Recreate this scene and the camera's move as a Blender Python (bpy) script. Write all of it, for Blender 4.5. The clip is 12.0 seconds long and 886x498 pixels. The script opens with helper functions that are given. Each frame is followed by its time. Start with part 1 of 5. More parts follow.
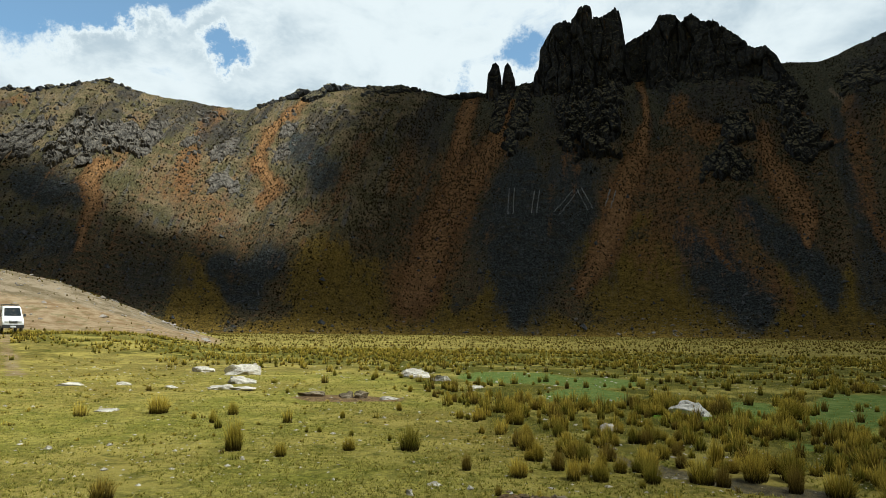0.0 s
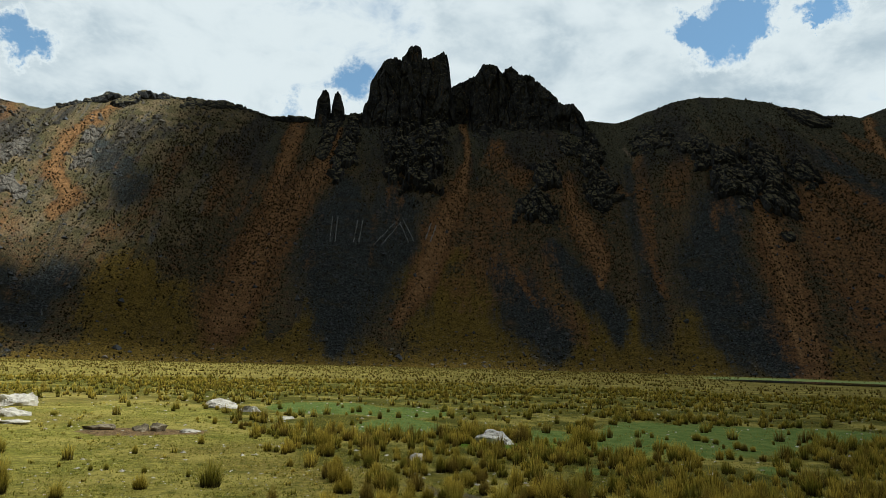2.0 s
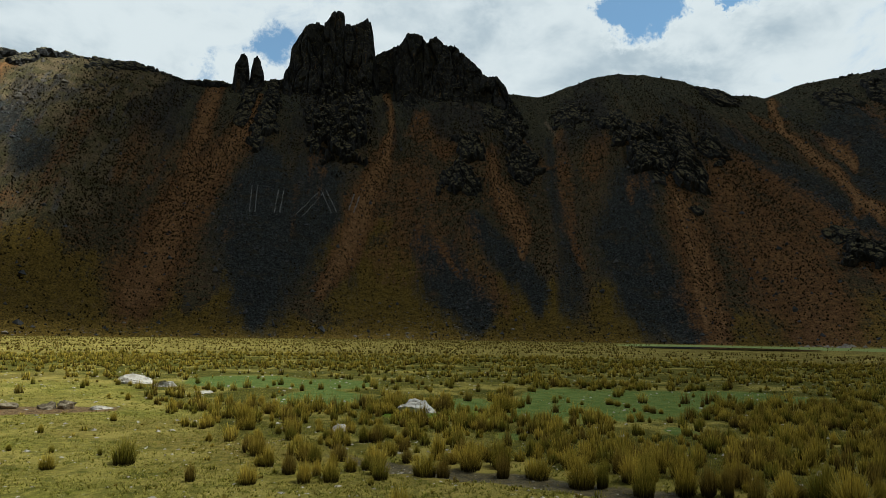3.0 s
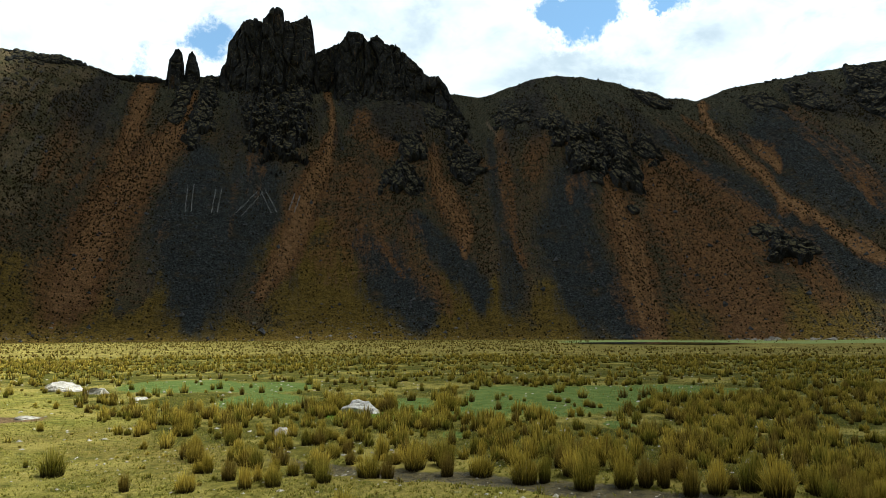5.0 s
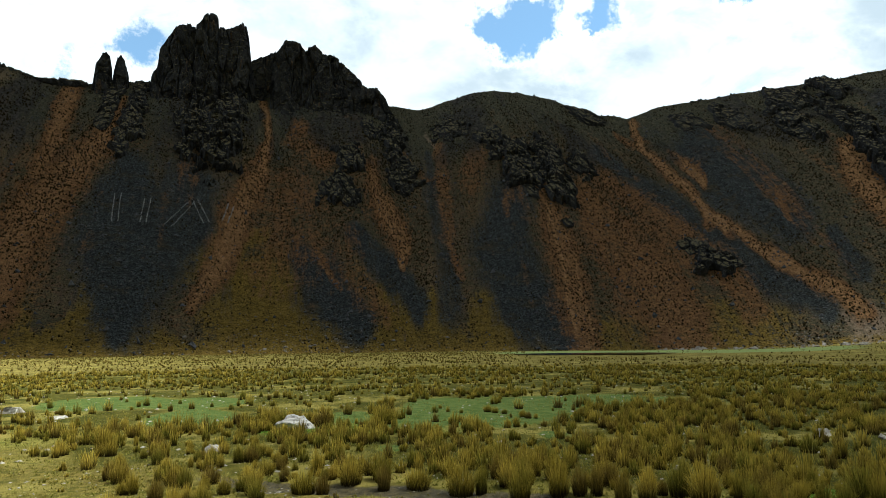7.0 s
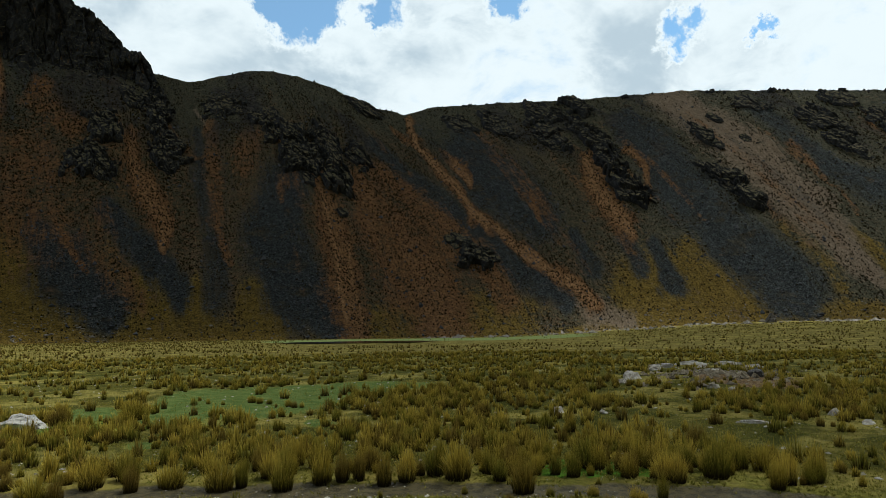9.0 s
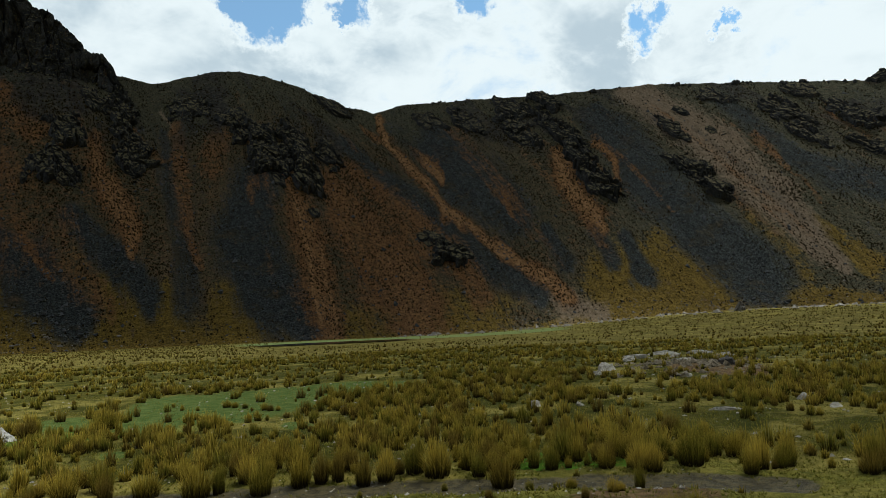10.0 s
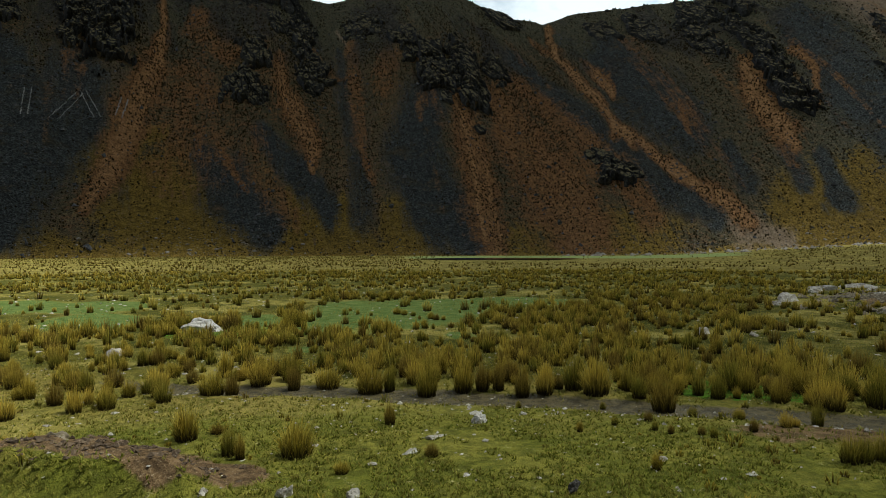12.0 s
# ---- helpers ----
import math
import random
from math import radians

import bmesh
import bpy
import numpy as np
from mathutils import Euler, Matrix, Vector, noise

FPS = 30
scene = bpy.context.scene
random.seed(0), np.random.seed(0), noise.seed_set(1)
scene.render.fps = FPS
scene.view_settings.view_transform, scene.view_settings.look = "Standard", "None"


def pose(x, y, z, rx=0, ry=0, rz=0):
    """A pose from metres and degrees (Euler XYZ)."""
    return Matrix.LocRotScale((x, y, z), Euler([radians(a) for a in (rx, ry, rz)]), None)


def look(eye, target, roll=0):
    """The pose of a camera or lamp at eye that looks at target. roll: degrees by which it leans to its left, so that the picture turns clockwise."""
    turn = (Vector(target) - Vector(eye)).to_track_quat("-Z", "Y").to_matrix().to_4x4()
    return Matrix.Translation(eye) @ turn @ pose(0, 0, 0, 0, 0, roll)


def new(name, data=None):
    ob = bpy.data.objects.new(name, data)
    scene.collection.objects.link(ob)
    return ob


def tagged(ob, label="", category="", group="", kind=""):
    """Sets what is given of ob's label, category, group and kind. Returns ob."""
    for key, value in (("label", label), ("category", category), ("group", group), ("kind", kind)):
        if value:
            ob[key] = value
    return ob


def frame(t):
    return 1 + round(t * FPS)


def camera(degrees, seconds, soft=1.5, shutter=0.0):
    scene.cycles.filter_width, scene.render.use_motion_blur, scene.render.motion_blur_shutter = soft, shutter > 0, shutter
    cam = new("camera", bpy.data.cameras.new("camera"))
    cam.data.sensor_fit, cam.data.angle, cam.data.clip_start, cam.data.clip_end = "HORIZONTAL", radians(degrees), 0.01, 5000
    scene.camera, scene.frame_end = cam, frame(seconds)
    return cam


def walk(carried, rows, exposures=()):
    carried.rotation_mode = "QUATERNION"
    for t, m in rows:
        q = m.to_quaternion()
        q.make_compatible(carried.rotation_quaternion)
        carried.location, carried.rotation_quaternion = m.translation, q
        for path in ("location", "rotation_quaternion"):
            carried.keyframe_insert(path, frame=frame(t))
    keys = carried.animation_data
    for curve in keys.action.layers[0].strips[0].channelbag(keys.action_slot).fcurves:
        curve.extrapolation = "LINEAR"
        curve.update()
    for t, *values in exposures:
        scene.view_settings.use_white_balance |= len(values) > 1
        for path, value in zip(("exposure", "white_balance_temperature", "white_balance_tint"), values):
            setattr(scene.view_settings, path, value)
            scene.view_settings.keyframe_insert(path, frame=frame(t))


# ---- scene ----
cam = camera(67.20, 12.0, soft=0.58)
EYE = 2.0
# seconds, yaw to the left, pitch up, roll; the camera turns on the spot
ROWS = [
    (0.0, 0.02, 6.69, 0.65),
    (0.5, -2.52, 7.57, 0.75),
    (1.0, -8.08, 8.89, 1.90),
    (1.5, -12.49, 8.64, 0.89),
    (2.0, -15.36, 9.47, 1.55),
    (2.5, -19.17, 7.91, 0.77),
    (3.0, -22.03, 7.15, 0.83),
    (3.2, -23.71, 7.19, 0.52),
    (5.0, -26.99, 7.13, -0.20),
    (5.5, -28.04, 7.15, -0.68),
    (6.0, -28.64, 7.80, -1.24),
    (6.5, -30.11, 7.62, -1.07),
    (7.0, -32.38, 8.12, -0.67),
    (7.5, -37.37, 7.95, -1.05),
    (7.7, -39.76, 7.84, -1.15),
    (9.3, -53.48, 6.79, -1.11),
    (9.5, -54.23, 6.73, -1.58),
    (10.0, -54.11, 6.66, -2.49),
    (10.5, -49.79, 5.13, -1.71),
    (11.0, -45.15, 1.14, -0.25),
    (11.5, -40.71, -1.28, -0.58),
    (12.0, -39.93, -0.08, -0.21),
]
walk(cam, [(t, pose(0, 0, EYE, 0, 0, yaw) @ pose(0, 0, 0, 90 + pitch) @ pose(0, 0, 0, 0, 0, roll)) for t, yaw, pitch, roll in ROWS],
     exposures=[(0.0, 0.24, 5920, 0), (3.0, 0.03, 5920, 0), (5.0, 0.64, 5880, 0), (7.5, 0.68, 5880, 0), (9.5, 0.24, 5920, 0), (10.5, 0.35, 5960, 0), (12.0, 0.50, 5960, 0)])

# ---- world and sun ----
SUN_AZ, SUN_EL = -118.0, 60.0


def towards(az, el=0.0):
    a, e = radians(az), radians(el)
    return Vector((-math.sin(a) * math.cos(e), math.cos(a) * math.cos(e), math.sin(e)))


sun_data = bpy.data.lights.new("sun", "SUN")
sun_data.energy, sun_data.angle, sun_data.color = 5.0, radians(0.53), (1.0, 0.95, 0.86)
sun = new("sun", sun_data)
sun.matrix_world = look(towards(SUN_AZ, SUN_EL) * 100, (0, 0, 0))


class Nodes:
    """Short names for building node trees."""

    def __init__(self, tree):
        self.tree = tree
        tree.nodes.clear()

    def node(self, kind, **settings):
        n = self.tree.nodes.new(kind)
        for key, value in settings.items():
            n.inputs[key.replace("_", " ")].default_value = value
        return n

    def wire(self, a, b):
        self.tree.links.new(a, b)

    def put(self, socket, value):
        if isinstance(value, (int, float)):
            socket.default_value = value
        elif isinstance(value, (tuple, list)):
            socket.default_value = (*value, 1.0) if len(value) == 3 and len(socket.default_value) == 4 else value
        else:
            self.wire(value, socket)

    def math(self, op, a, b=0.0, c=0.0, clamp=False):
        n = self.tree.nodes.new("ShaderNodeMath")
        n.operation, n.use_clamp = op, clamp
        for i, v in enumerate((a, b, c)):
            self.put(n.inputs[i], v)
        return n.outputs[0]

    def noise(self, where, scale, detail=4.0, rough=0.55, warp=0.0):
        n = self.node("ShaderNodeTexNoise", Scale=scale, Detail=detail, Roughness=rough, Distortion=warp)
        if where is not None:
            self.wire(where, n.inputs["Vector"])
        return n.outputs["Fac"]

    def band(self, value, low, high, to_low=0.0, to_high=1.0):
        n = self.tree.nodes.new("ShaderNodeMapRange")
        n.interpolation_type = "SMOOTHSTEP"
        for i, v in enumerate((value, low, high, to_low, to_high)):
            self.put(n.inputs[i], v)
        return n.outputs[0]

    def mix(self, fac, a, b, how="MIX"):
        n = self.tree.nodes.new("ShaderNodeMix")
        n.data_type, n.blend_type = "RGBA", how
        self.put(n.inputs[0], fac), self.put(n.inputs[6], a), self.put(n.inputs[7], b)
        return n.outputs[2]

    def attr(self, name):
        n = self.tree.nodes.new("ShaderNodeAttribute")
        n.attribute_name = name
        return n.outputs["Fac"]

    def bump(self, height, strength=0.5, distance=0.05):
        n = self.node("ShaderNodeBump", Strength=strength, Distance=distance)
        self.wire(height, n.inputs["Height"])
        return n.outputs[0]

    def surface(self, colour, rough=0.9, normal=None, spec=0.3, metal=0.0):
        n = self.tree.nodes.new("ShaderNodeBsdfPrincipled")
        self.put(n.inputs["Base Color"], colour), self.put(n.inputs["Roughness"], rough)
        self.put(n.inputs["Specular IOR Level"], spec), self.put(n.inputs["Metallic"], metal)
        if normal is not None:
            self.wire(normal, n.inputs["Normal"])
        out = self.tree.nodes.new("ShaderNodeOutputMaterial")
        self.wire(n.outputs[0], out.inputs[0])
        return n


world = bpy.data.worlds.new("sky")
scene.world = world
world.use_nodes = True
w = Nodes(world.node_tree)
sky = w.tree.nodes.new("ShaderNodeTexSky")
sky.sky_type, sky.sun_disc = "NISHITA", False
sky.sun_elevation, sky.sun_rotation, sky.altitude = radians(SUN_EL), radians(-SUN_AZ), 1500
way = w.tree.nodes.new("ShaderNodeTexCoord").outputs["Generated"]
flat = w.node("ShaderNodeMapping")
flat.inputs["Scale"].default_value = (1.0, 1.0, 1.7)
w.wire(way, flat.inputs["Vector"])
lumps = w.noise(flat.outputs[0], 3.2, 8, 0.58, 0.25)
fine = w.noise(flat.outputs[0], 11.0, 6, 0.6, 0.4)
cover = w.math("ADD", w.math("MULTIPLY", lumps, 0.75), w.math("MULTIPLY", fine, 0.35))


curl = w.node("ShaderNodeTexNoise", Scale=17.0, Detail=6.0, Roughness=0.7)
w.wire(way, curl.inputs["Vector"])
drift = w.tree.nodes.new("ShaderNodeVectorMath")
drift.operation = "MULTIPLY_ADD"
w.wire(curl.outputs["Color"], drift.inputs[0])
drift.inputs[1].default_value, drift.inputs[2].default_value = (0.12,) * 3, (-0.06,) * 3
bent = w.tree.nodes.new("ShaderNodeVectorMath")
w.wire(way, bent.inputs[0]), w.wire(drift.outputs[0], bent.inputs[1])


def gap(az, el, size, depth):
    """A ragged hole in the clouds, with the blue sky behind."""
    n = w.tree.nodes.new("ShaderNodeVectorMath")
    n.operation = "DISTANCE"
    w.wire(bent.outputs[0], n.inputs[0])
    n.inputs[1].default_value = towards(az, el)
    return w.band(n.outputs["Value"], radians(size), 0.0, 0.0, depth)


for hole in ((34.5, 23.6, 6, .55), (30.0, 24.2, 4, .5), (27.5, 25.8, 4, .5), (23.6, 26.6, 4, .45), (18.8, 22.2, 2.2, .36), (-1.6, 20.2, 2.6, .24), (-7.0, 23.2, 2.4, .24), (-38.8, 25.8, 3.6, .5), (-36.0, 26.4, 2.4, .4),
             (-41.5, 26.4, 2.6, .4), (-47, 27.0, 2.8, .36), (-46, 25.6, 1.2, .3), (-72.2, 23.2, 2.2, .36), (-78.8, 22.2, 1.4, .34), (-58.2, 27.4, 2.0, .34)):
    cover = w.math("SUBTRACT", cover, gap(*hole))
# towards the zenith and behind, the dark base of a thick cloud
sep = w.tree.nodes.new("ShaderNodeSeparateXYZ")
w.wire(way, sep.inputs[0])
cloudy = w.band(cover, 0.30, 0.50, 0.16, 1.0)
shade = w.noise(flat.outputs[0], 5.0, 5, 0.55, 0.2)
tone = w.mix(w.band(shade, 0.38, 0.62), (0.60, 0.66, 0.72), (1.0, 1.0, 1.0))
tone = w.mix(w.band(cover, 0.47, 0.62), (1.0, 1.0, 1.0), tone)
base = w.math("MAXIMUM", w.band(sep.outputs["Z"], 0.5, 0.72), w.band(sep.outputs["Y"], -0.1, -0.5))
tone = w.mix(base, tone, w.mix(w.band(shade, 0.35, 0.65), (0.085, 0.095, 0.105), (0.18, 0.19, 0.20)))
blue = w.node("ShaderNodeBackground", Strength=0.12)
w.wire(w.mix(1.0, sky.outputs[0], (0.72, 1.10, 1.15), "MULTIPLY"), blue.inputs["Color"])
white = w.node("ShaderNodeBackground", Strength=0.76)
w.wire(tone, white.inputs["Color"])
both = w.tree.nodes.new("ShaderNodeMixShader")
w.wire(cloudy, both.inputs[0]), w.wire(blue.outputs[0], both.inputs[1]), w.wire(white.outputs[0], both.inputs[2])
w.wire(both.outputs[0], w.tree.nodes.new("ShaderNodeOutputWorld").inputs[0])


# ---- materials ----
def material(name):
    m = bpy.data.materials.new(name)
    m.use_nodes = True
    n = Nodes(m.node_tree)
    return m, n, n.tree.nodes.new("ShaderNodeTexCoord").outputs["Object"]


def ground_material():
    m, n, at = material("meadow")
    broad, mid, fine, grain = n.noise(at, 0.12, 4), n.noise(at, 0.8, 5, 0.62), n.noise(at, 7.0, 5, 0.7), n.noise(at, 38.0, 4, 0.75)
    grass = n.mix(n.band(mid, 0.35, 0.65), (0.255, 0.240, 0.040), (0.430, 0.365, 0.085))
    grass = n.mix(n.band(broad, 0.42, 0.62), grass, (0.31, 0.235, 0.058))
    brown = n.mix(n.band(mid, 0.35, 0.65), (0.195, 0.145, 0.034), (0.320, 0.250, 0.070))
    ragged = n.math("ADD", n.math("MULTIPLY", n.math("SUBTRACT", n.noise(at, 1.4, 6, 0.7), 0.5), 1.1), n.math("MULTIPLY", n.math("SUBTRACT", fine, 0.5), 0.7))

    def zone(name, low=0.34, high=0.66):
        return n.band(n.math("ADD", n.attr(name), ragged), low, high)

    grass = n.mix(zone("dry", 0.25, 0.75), grass, brown)
    # brown thatch among thick tussocks, darkened further for the shade between them
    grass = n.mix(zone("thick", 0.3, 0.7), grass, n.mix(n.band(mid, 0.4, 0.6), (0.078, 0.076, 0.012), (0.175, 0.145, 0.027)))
    grass = n.mix(n.band(n.math("ADD", n.attr("lush"), n.math("MULTIPLY", n.math("SUBTRACT", fine, 0.5), 1.6)), 0.4, 0.6), grass, (0.105, 0.225, 0.018))
    grass = n.mix(zone("short", 0.3, 0.7), grass, n.mix(n.band(mid, 0.35, 0.65), (0.190, 0.195, 0.026), (0.310, 0.280, 0.048)))
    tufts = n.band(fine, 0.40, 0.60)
    # darker where fine and grain dip, which lowers the bump as well
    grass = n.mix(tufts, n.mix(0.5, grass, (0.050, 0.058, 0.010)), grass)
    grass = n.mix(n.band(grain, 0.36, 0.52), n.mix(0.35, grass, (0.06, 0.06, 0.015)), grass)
    clumps, patch = n.noise(at, 1.9, 6, 0.72), n.noise(at, 0.33, 5, 0.66)
    grass = n.mix(n.math("MULTIPLY", n.band(patch, 0.50, 0.60, 0.0, 0.7), n.math("SUBTRACT", 1.0, n.attr("short"))), grass, (0.40, 0.325, 0.085))
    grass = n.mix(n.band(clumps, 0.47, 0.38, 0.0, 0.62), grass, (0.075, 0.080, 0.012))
    straw = n.math("MULTIPLY", n.band(n.noise(at, 5.0, 6, 0.75), 0.60, 0.68), n.band(grain, 0.4, 0.6))
    grass = n.mix(straw, grass, (0.56, 0.50, 0.25))
    bog = n.mix(n.band(n.noise(at, 2.5, 5, 0.65), 0.38, 0.62), (0.100, 0.148, 0.032), (0.170, 0.212, 0.058))
    bog = n.mix(n.band(grain, 0.3, 0.5), n.mix(0.4, bog, (0.05, 0.07, 0.02)), bog)
    colour = n.mix(zone("bog"), grass, bog)
    colour = n.mix(zone("sward"), colour, n.mix(mid, (0.20, 0.26, 0.08), (0.30, 0.34, 0.13)))
    soil = n.mix(n.band(fine, 0.35, 0.65), (0.085, 0.053, 0.027), (0.260, 0.165, 0.082))
    soil = n.mix(n.band(grain, 0.55, 0.7), soil, (0.42, 0.31, 0.19))
    colour = n.mix(zone("soil"), colour, soil)
    mud = n.mix(n.band(fine, 0.4, 0.6), (0.060, 0.047, 0.020), (0.145, 0.112, 0.048))
    colour = n.mix(zone("mud"), colour, mud)
    sand = n.mix(n.band(mid, 0.35, 0.65), (0.20, 0.128, 0.066), (0.33, 0.245, 0.150))
    sand = n.mix(n.band(n.noise(at, 0.5, 5, 0.7), 0.52, 0.62), sand, n.mix(0.5, sand, (0.12, 0.12, 0.05)))
    colour = n.mix(zone("sand"), colour, sand)
    gravel = n.mix(n.band(n.noise(at, 0.35, 6, 0.7), 0.40, 0.60), (0.140, 0.106, 0.060), (0.275, 0.215, 0.145))
    gravel = n.mix(n.band(fine, 0.56, 0.70), gravel, (0.34, 0.30, 0.24))
    colour = n.mix(zone("gravel"), colour, gravel)
    rough = n.band(zone("mud"), 0, 1, 0.95, 0.6)
    height = n.math("ADD", fine, n.math("MULTIPLY", grain, 0.5))
    n.surface(colour, rough, n.bump(height, 0.9, 0.08), n.band(zone("mud"), 0, 1, 0.05, 0.25))
    return m


def slope_material():
    m, n, at = material("mountainside")
    fall = n.tree.nodes.new("ShaderNodeCombineXYZ")
    n.wire(n.attr("across"), fall.inputs[0]), n.wire(n.attr("height"), fall.inputs[1])
    rills, threads = n.noise(fall.outputs[0], 2.2, 5, 0.68), n.noise(fall.outputs[0], 7.5, 4, 0.7)
    broad, mid, fine, grit = n.noise(at, 0.02, 4), n.noise(at, 0.10, 6, 0.68), n.noise(at, 0.55, 5, 0.72), n.noise(at, 1.9, 4, 0.8)
    olive = n.mix(n.band(mid, 0.35, 0.65), (0.120, 0.103, 0.052), (0.235, 0.172, 0.090))
    olive = n.mix(n.band(broad, 0.42, 0.6), olive, (0.118, 0.104, 0.056))
    olive = n.mix(n.attr("upper"), n.mix(n.band(fine, 0.46, 0.62), olive, (0.235, 0.138, 0.066)), n.mix(n.band(fine, 0.4, 0.66), (0.105, 0.104, 0.066), (0.190, 0.165, 0.100)))
    # grit and threads drive the bump too, so its hollows are darkened in colour
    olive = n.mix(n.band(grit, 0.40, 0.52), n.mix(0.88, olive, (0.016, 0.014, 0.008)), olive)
    ragged = n.math("ADD", n.math("MULTIPLY", n.math("SUBTRACT", mid, 0.5), 1.1), n.math("ADD", n.math("MULTIPLY", n.math("SUBTRACT", fine, 0.5), 1.0), n.math("MULTIPLY", n.math("SUBTRACT", grit, 0.5), 0.7)))
    ragged = n.math("ADD", ragged, n.math("ADD", n.math("MULTIPLY", n.math("SUBTRACT", rills, 0.5), 1.2), n.math("MULTIPLY", n.math("SUBTRACT", threads, 0.5), 0.8)))
    tan = n.mix(n.band(mid, 0.38, 0.62), (0.150, 0.132, 0.060), (0.315, 0.232, 0.130))
    tan = n.mix(n.band(rills, 0.52, 0.66), tan, (0.20, 0.185, 0.165))
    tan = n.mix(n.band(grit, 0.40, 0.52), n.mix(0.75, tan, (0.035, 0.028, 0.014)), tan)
    olive = n.mix(n.band(n.math("ADD", n.attr("tan"), n.math("MULTIPLY", n.math("SUBTRACT", mid, 0.5), 1.2)), 0.3, 0.7), olive, tan)

    def zone(name, low=0.16, high=0.88):
        return n.band(n.math("ADD", n.attr(name), ragged), low, high)

    gold = n.mix(n.band(fine, 0.35, 0.65), (0.210, 0.136, 0.020), (0.375, 0.245, 0.046))
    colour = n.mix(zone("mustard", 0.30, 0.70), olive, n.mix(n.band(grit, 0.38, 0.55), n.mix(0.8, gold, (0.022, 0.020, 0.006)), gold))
    pale = n.mix(n.band(fine, 0.3, 0.7), (0.215, 0.155, 0.100), (0.360, 0.265, 0.180))
    colour = n.mix(zone("pale"), colour, n.mix(n.band(grit, 0.34, 0.46), n.mix(0.5, pale, (0.06, 0.045, 0.03)), pale))
    scree = n.mix(n.band(fine, 0.35, 0.65), (0.054, 0.060, 0.058), (0.120, 0.133, 0.129))
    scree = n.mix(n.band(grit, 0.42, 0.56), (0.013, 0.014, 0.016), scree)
    scree = n.mix(n.band(grit, 0.60, 0.68), scree, (0.20, 0.205, 0.215))
    scree = n.mix(n.band(mid, 0.50, 0.66, 0.0, 0.75), scree, n.mix(n.band(fine, 0.4, 0.6), (0.050, 0.044, 0.026), (0.090, 0.072, 0.040)))
    colour = n.mix(zone("scree"), colour, scree)
    soil = n.mix(n.band(fine, 0.35, 0.65), (0.190, 0.096, 0.038), (0.360, 0.180, 0.070))
    orange = n.mix(n.band(n.attr("orange"), 0.72, 1.0), soil, n.mix(n.band(fine, 0.35, 0.65), (0.320, 0.166, 0.068), (0.560, 0.305, 0.130)))
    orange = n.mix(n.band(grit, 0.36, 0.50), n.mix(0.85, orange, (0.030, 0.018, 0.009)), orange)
    colour = n.mix(zone("orange"), colour, orange)
    rock = n.mix(n.band(fine, 0.38, 0.66), (0.026, 0.025, 0.024), (0.115, 0.100, 0.085))
    colour = n.mix(zone("rock"), colour, rock)
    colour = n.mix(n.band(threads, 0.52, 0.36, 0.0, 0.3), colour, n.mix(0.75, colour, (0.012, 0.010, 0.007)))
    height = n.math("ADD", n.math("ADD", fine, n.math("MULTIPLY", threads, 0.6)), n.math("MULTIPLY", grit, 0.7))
    n.surface(colour, 0.95, n.bump(height, 1.0, 1.6), 0.12)
    return m


def rock_material(name, dark, light, lichen, size=1.0):
    m, n, at = material(name)
    a, b, c = n.noise(at, 1.2 / size, 5, 0.6), n.noise(at, 7.0 / size, 5, 0.65), n.noise(at, 24.0 / size, 4, 0.7)
    colour = n.mix(n.band(a, 0.35, 0.65), dark, light)
    colour = n.mix(n.band(b, 0.56, 0.66), colour, lichen)
    colour = n.mix(n.band(c, 0.5, 0.72), colour, n.mix(0.65, colour, (0.03, 0.028, 0.025)))
    n.surface(colour, 0.9, n.bump(n.math("ADD", b, n.math("MULTIPLY", c, 0.5)), 0.9, 0.06 * size), 0.25)
    return m


def crag_material():
    """Dark volcanic rock with lichen, rust stains and dry grass on the ledges."""
    m, n, at = material("crag_rock")
    a, b, c = n.noise(at, 0.16, 5, 0.6), n.noise(at, 0.9, 5, 0.68), n.noise(at, 3.2, 4, 0.72)
    tall = n.node("ShaderNodeMapping")
    tall.inputs["Scale"].default_value = (1.0, 1.0, 0.16)
    n.wire(at, tall.inputs["Vector"])
    drip = n.noise(tall.outputs[0], 0.45, 5, 0.65)
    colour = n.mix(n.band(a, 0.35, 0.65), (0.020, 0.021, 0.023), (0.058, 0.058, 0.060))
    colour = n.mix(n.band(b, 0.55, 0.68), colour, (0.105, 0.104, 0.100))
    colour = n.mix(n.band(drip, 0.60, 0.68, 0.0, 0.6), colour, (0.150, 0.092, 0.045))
    # where c is low the rock goes near-black and the bump sinks
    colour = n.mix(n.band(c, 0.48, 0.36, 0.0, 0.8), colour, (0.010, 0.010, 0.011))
    sep = n.tree.nodes.new("ShaderNodeSeparateXYZ")
    n.wire(n.tree.nodes.new("ShaderNodeNewGeometry").outputs["Normal"], sep.inputs[0])
    ledge = n.band(n.math("ADD", sep.outputs["Z"], n.math("MULTIPLY", n.math("SUBTRACT", b, 0.5), 0.8)), 0.52, 0.74)
    colour = n.mix(ledge, colour, n.mix(n.band(c, 0.4, 0.6), (0.088, 0.078, 0.042), (0.175, 0.142, 0.076)))
    n.surface(colour, 0.92, n.bump(n.math("ADD", b, n.math("MULTIPLY", c, 0.6)), 0.9, 0.7), 0.2)
    return m


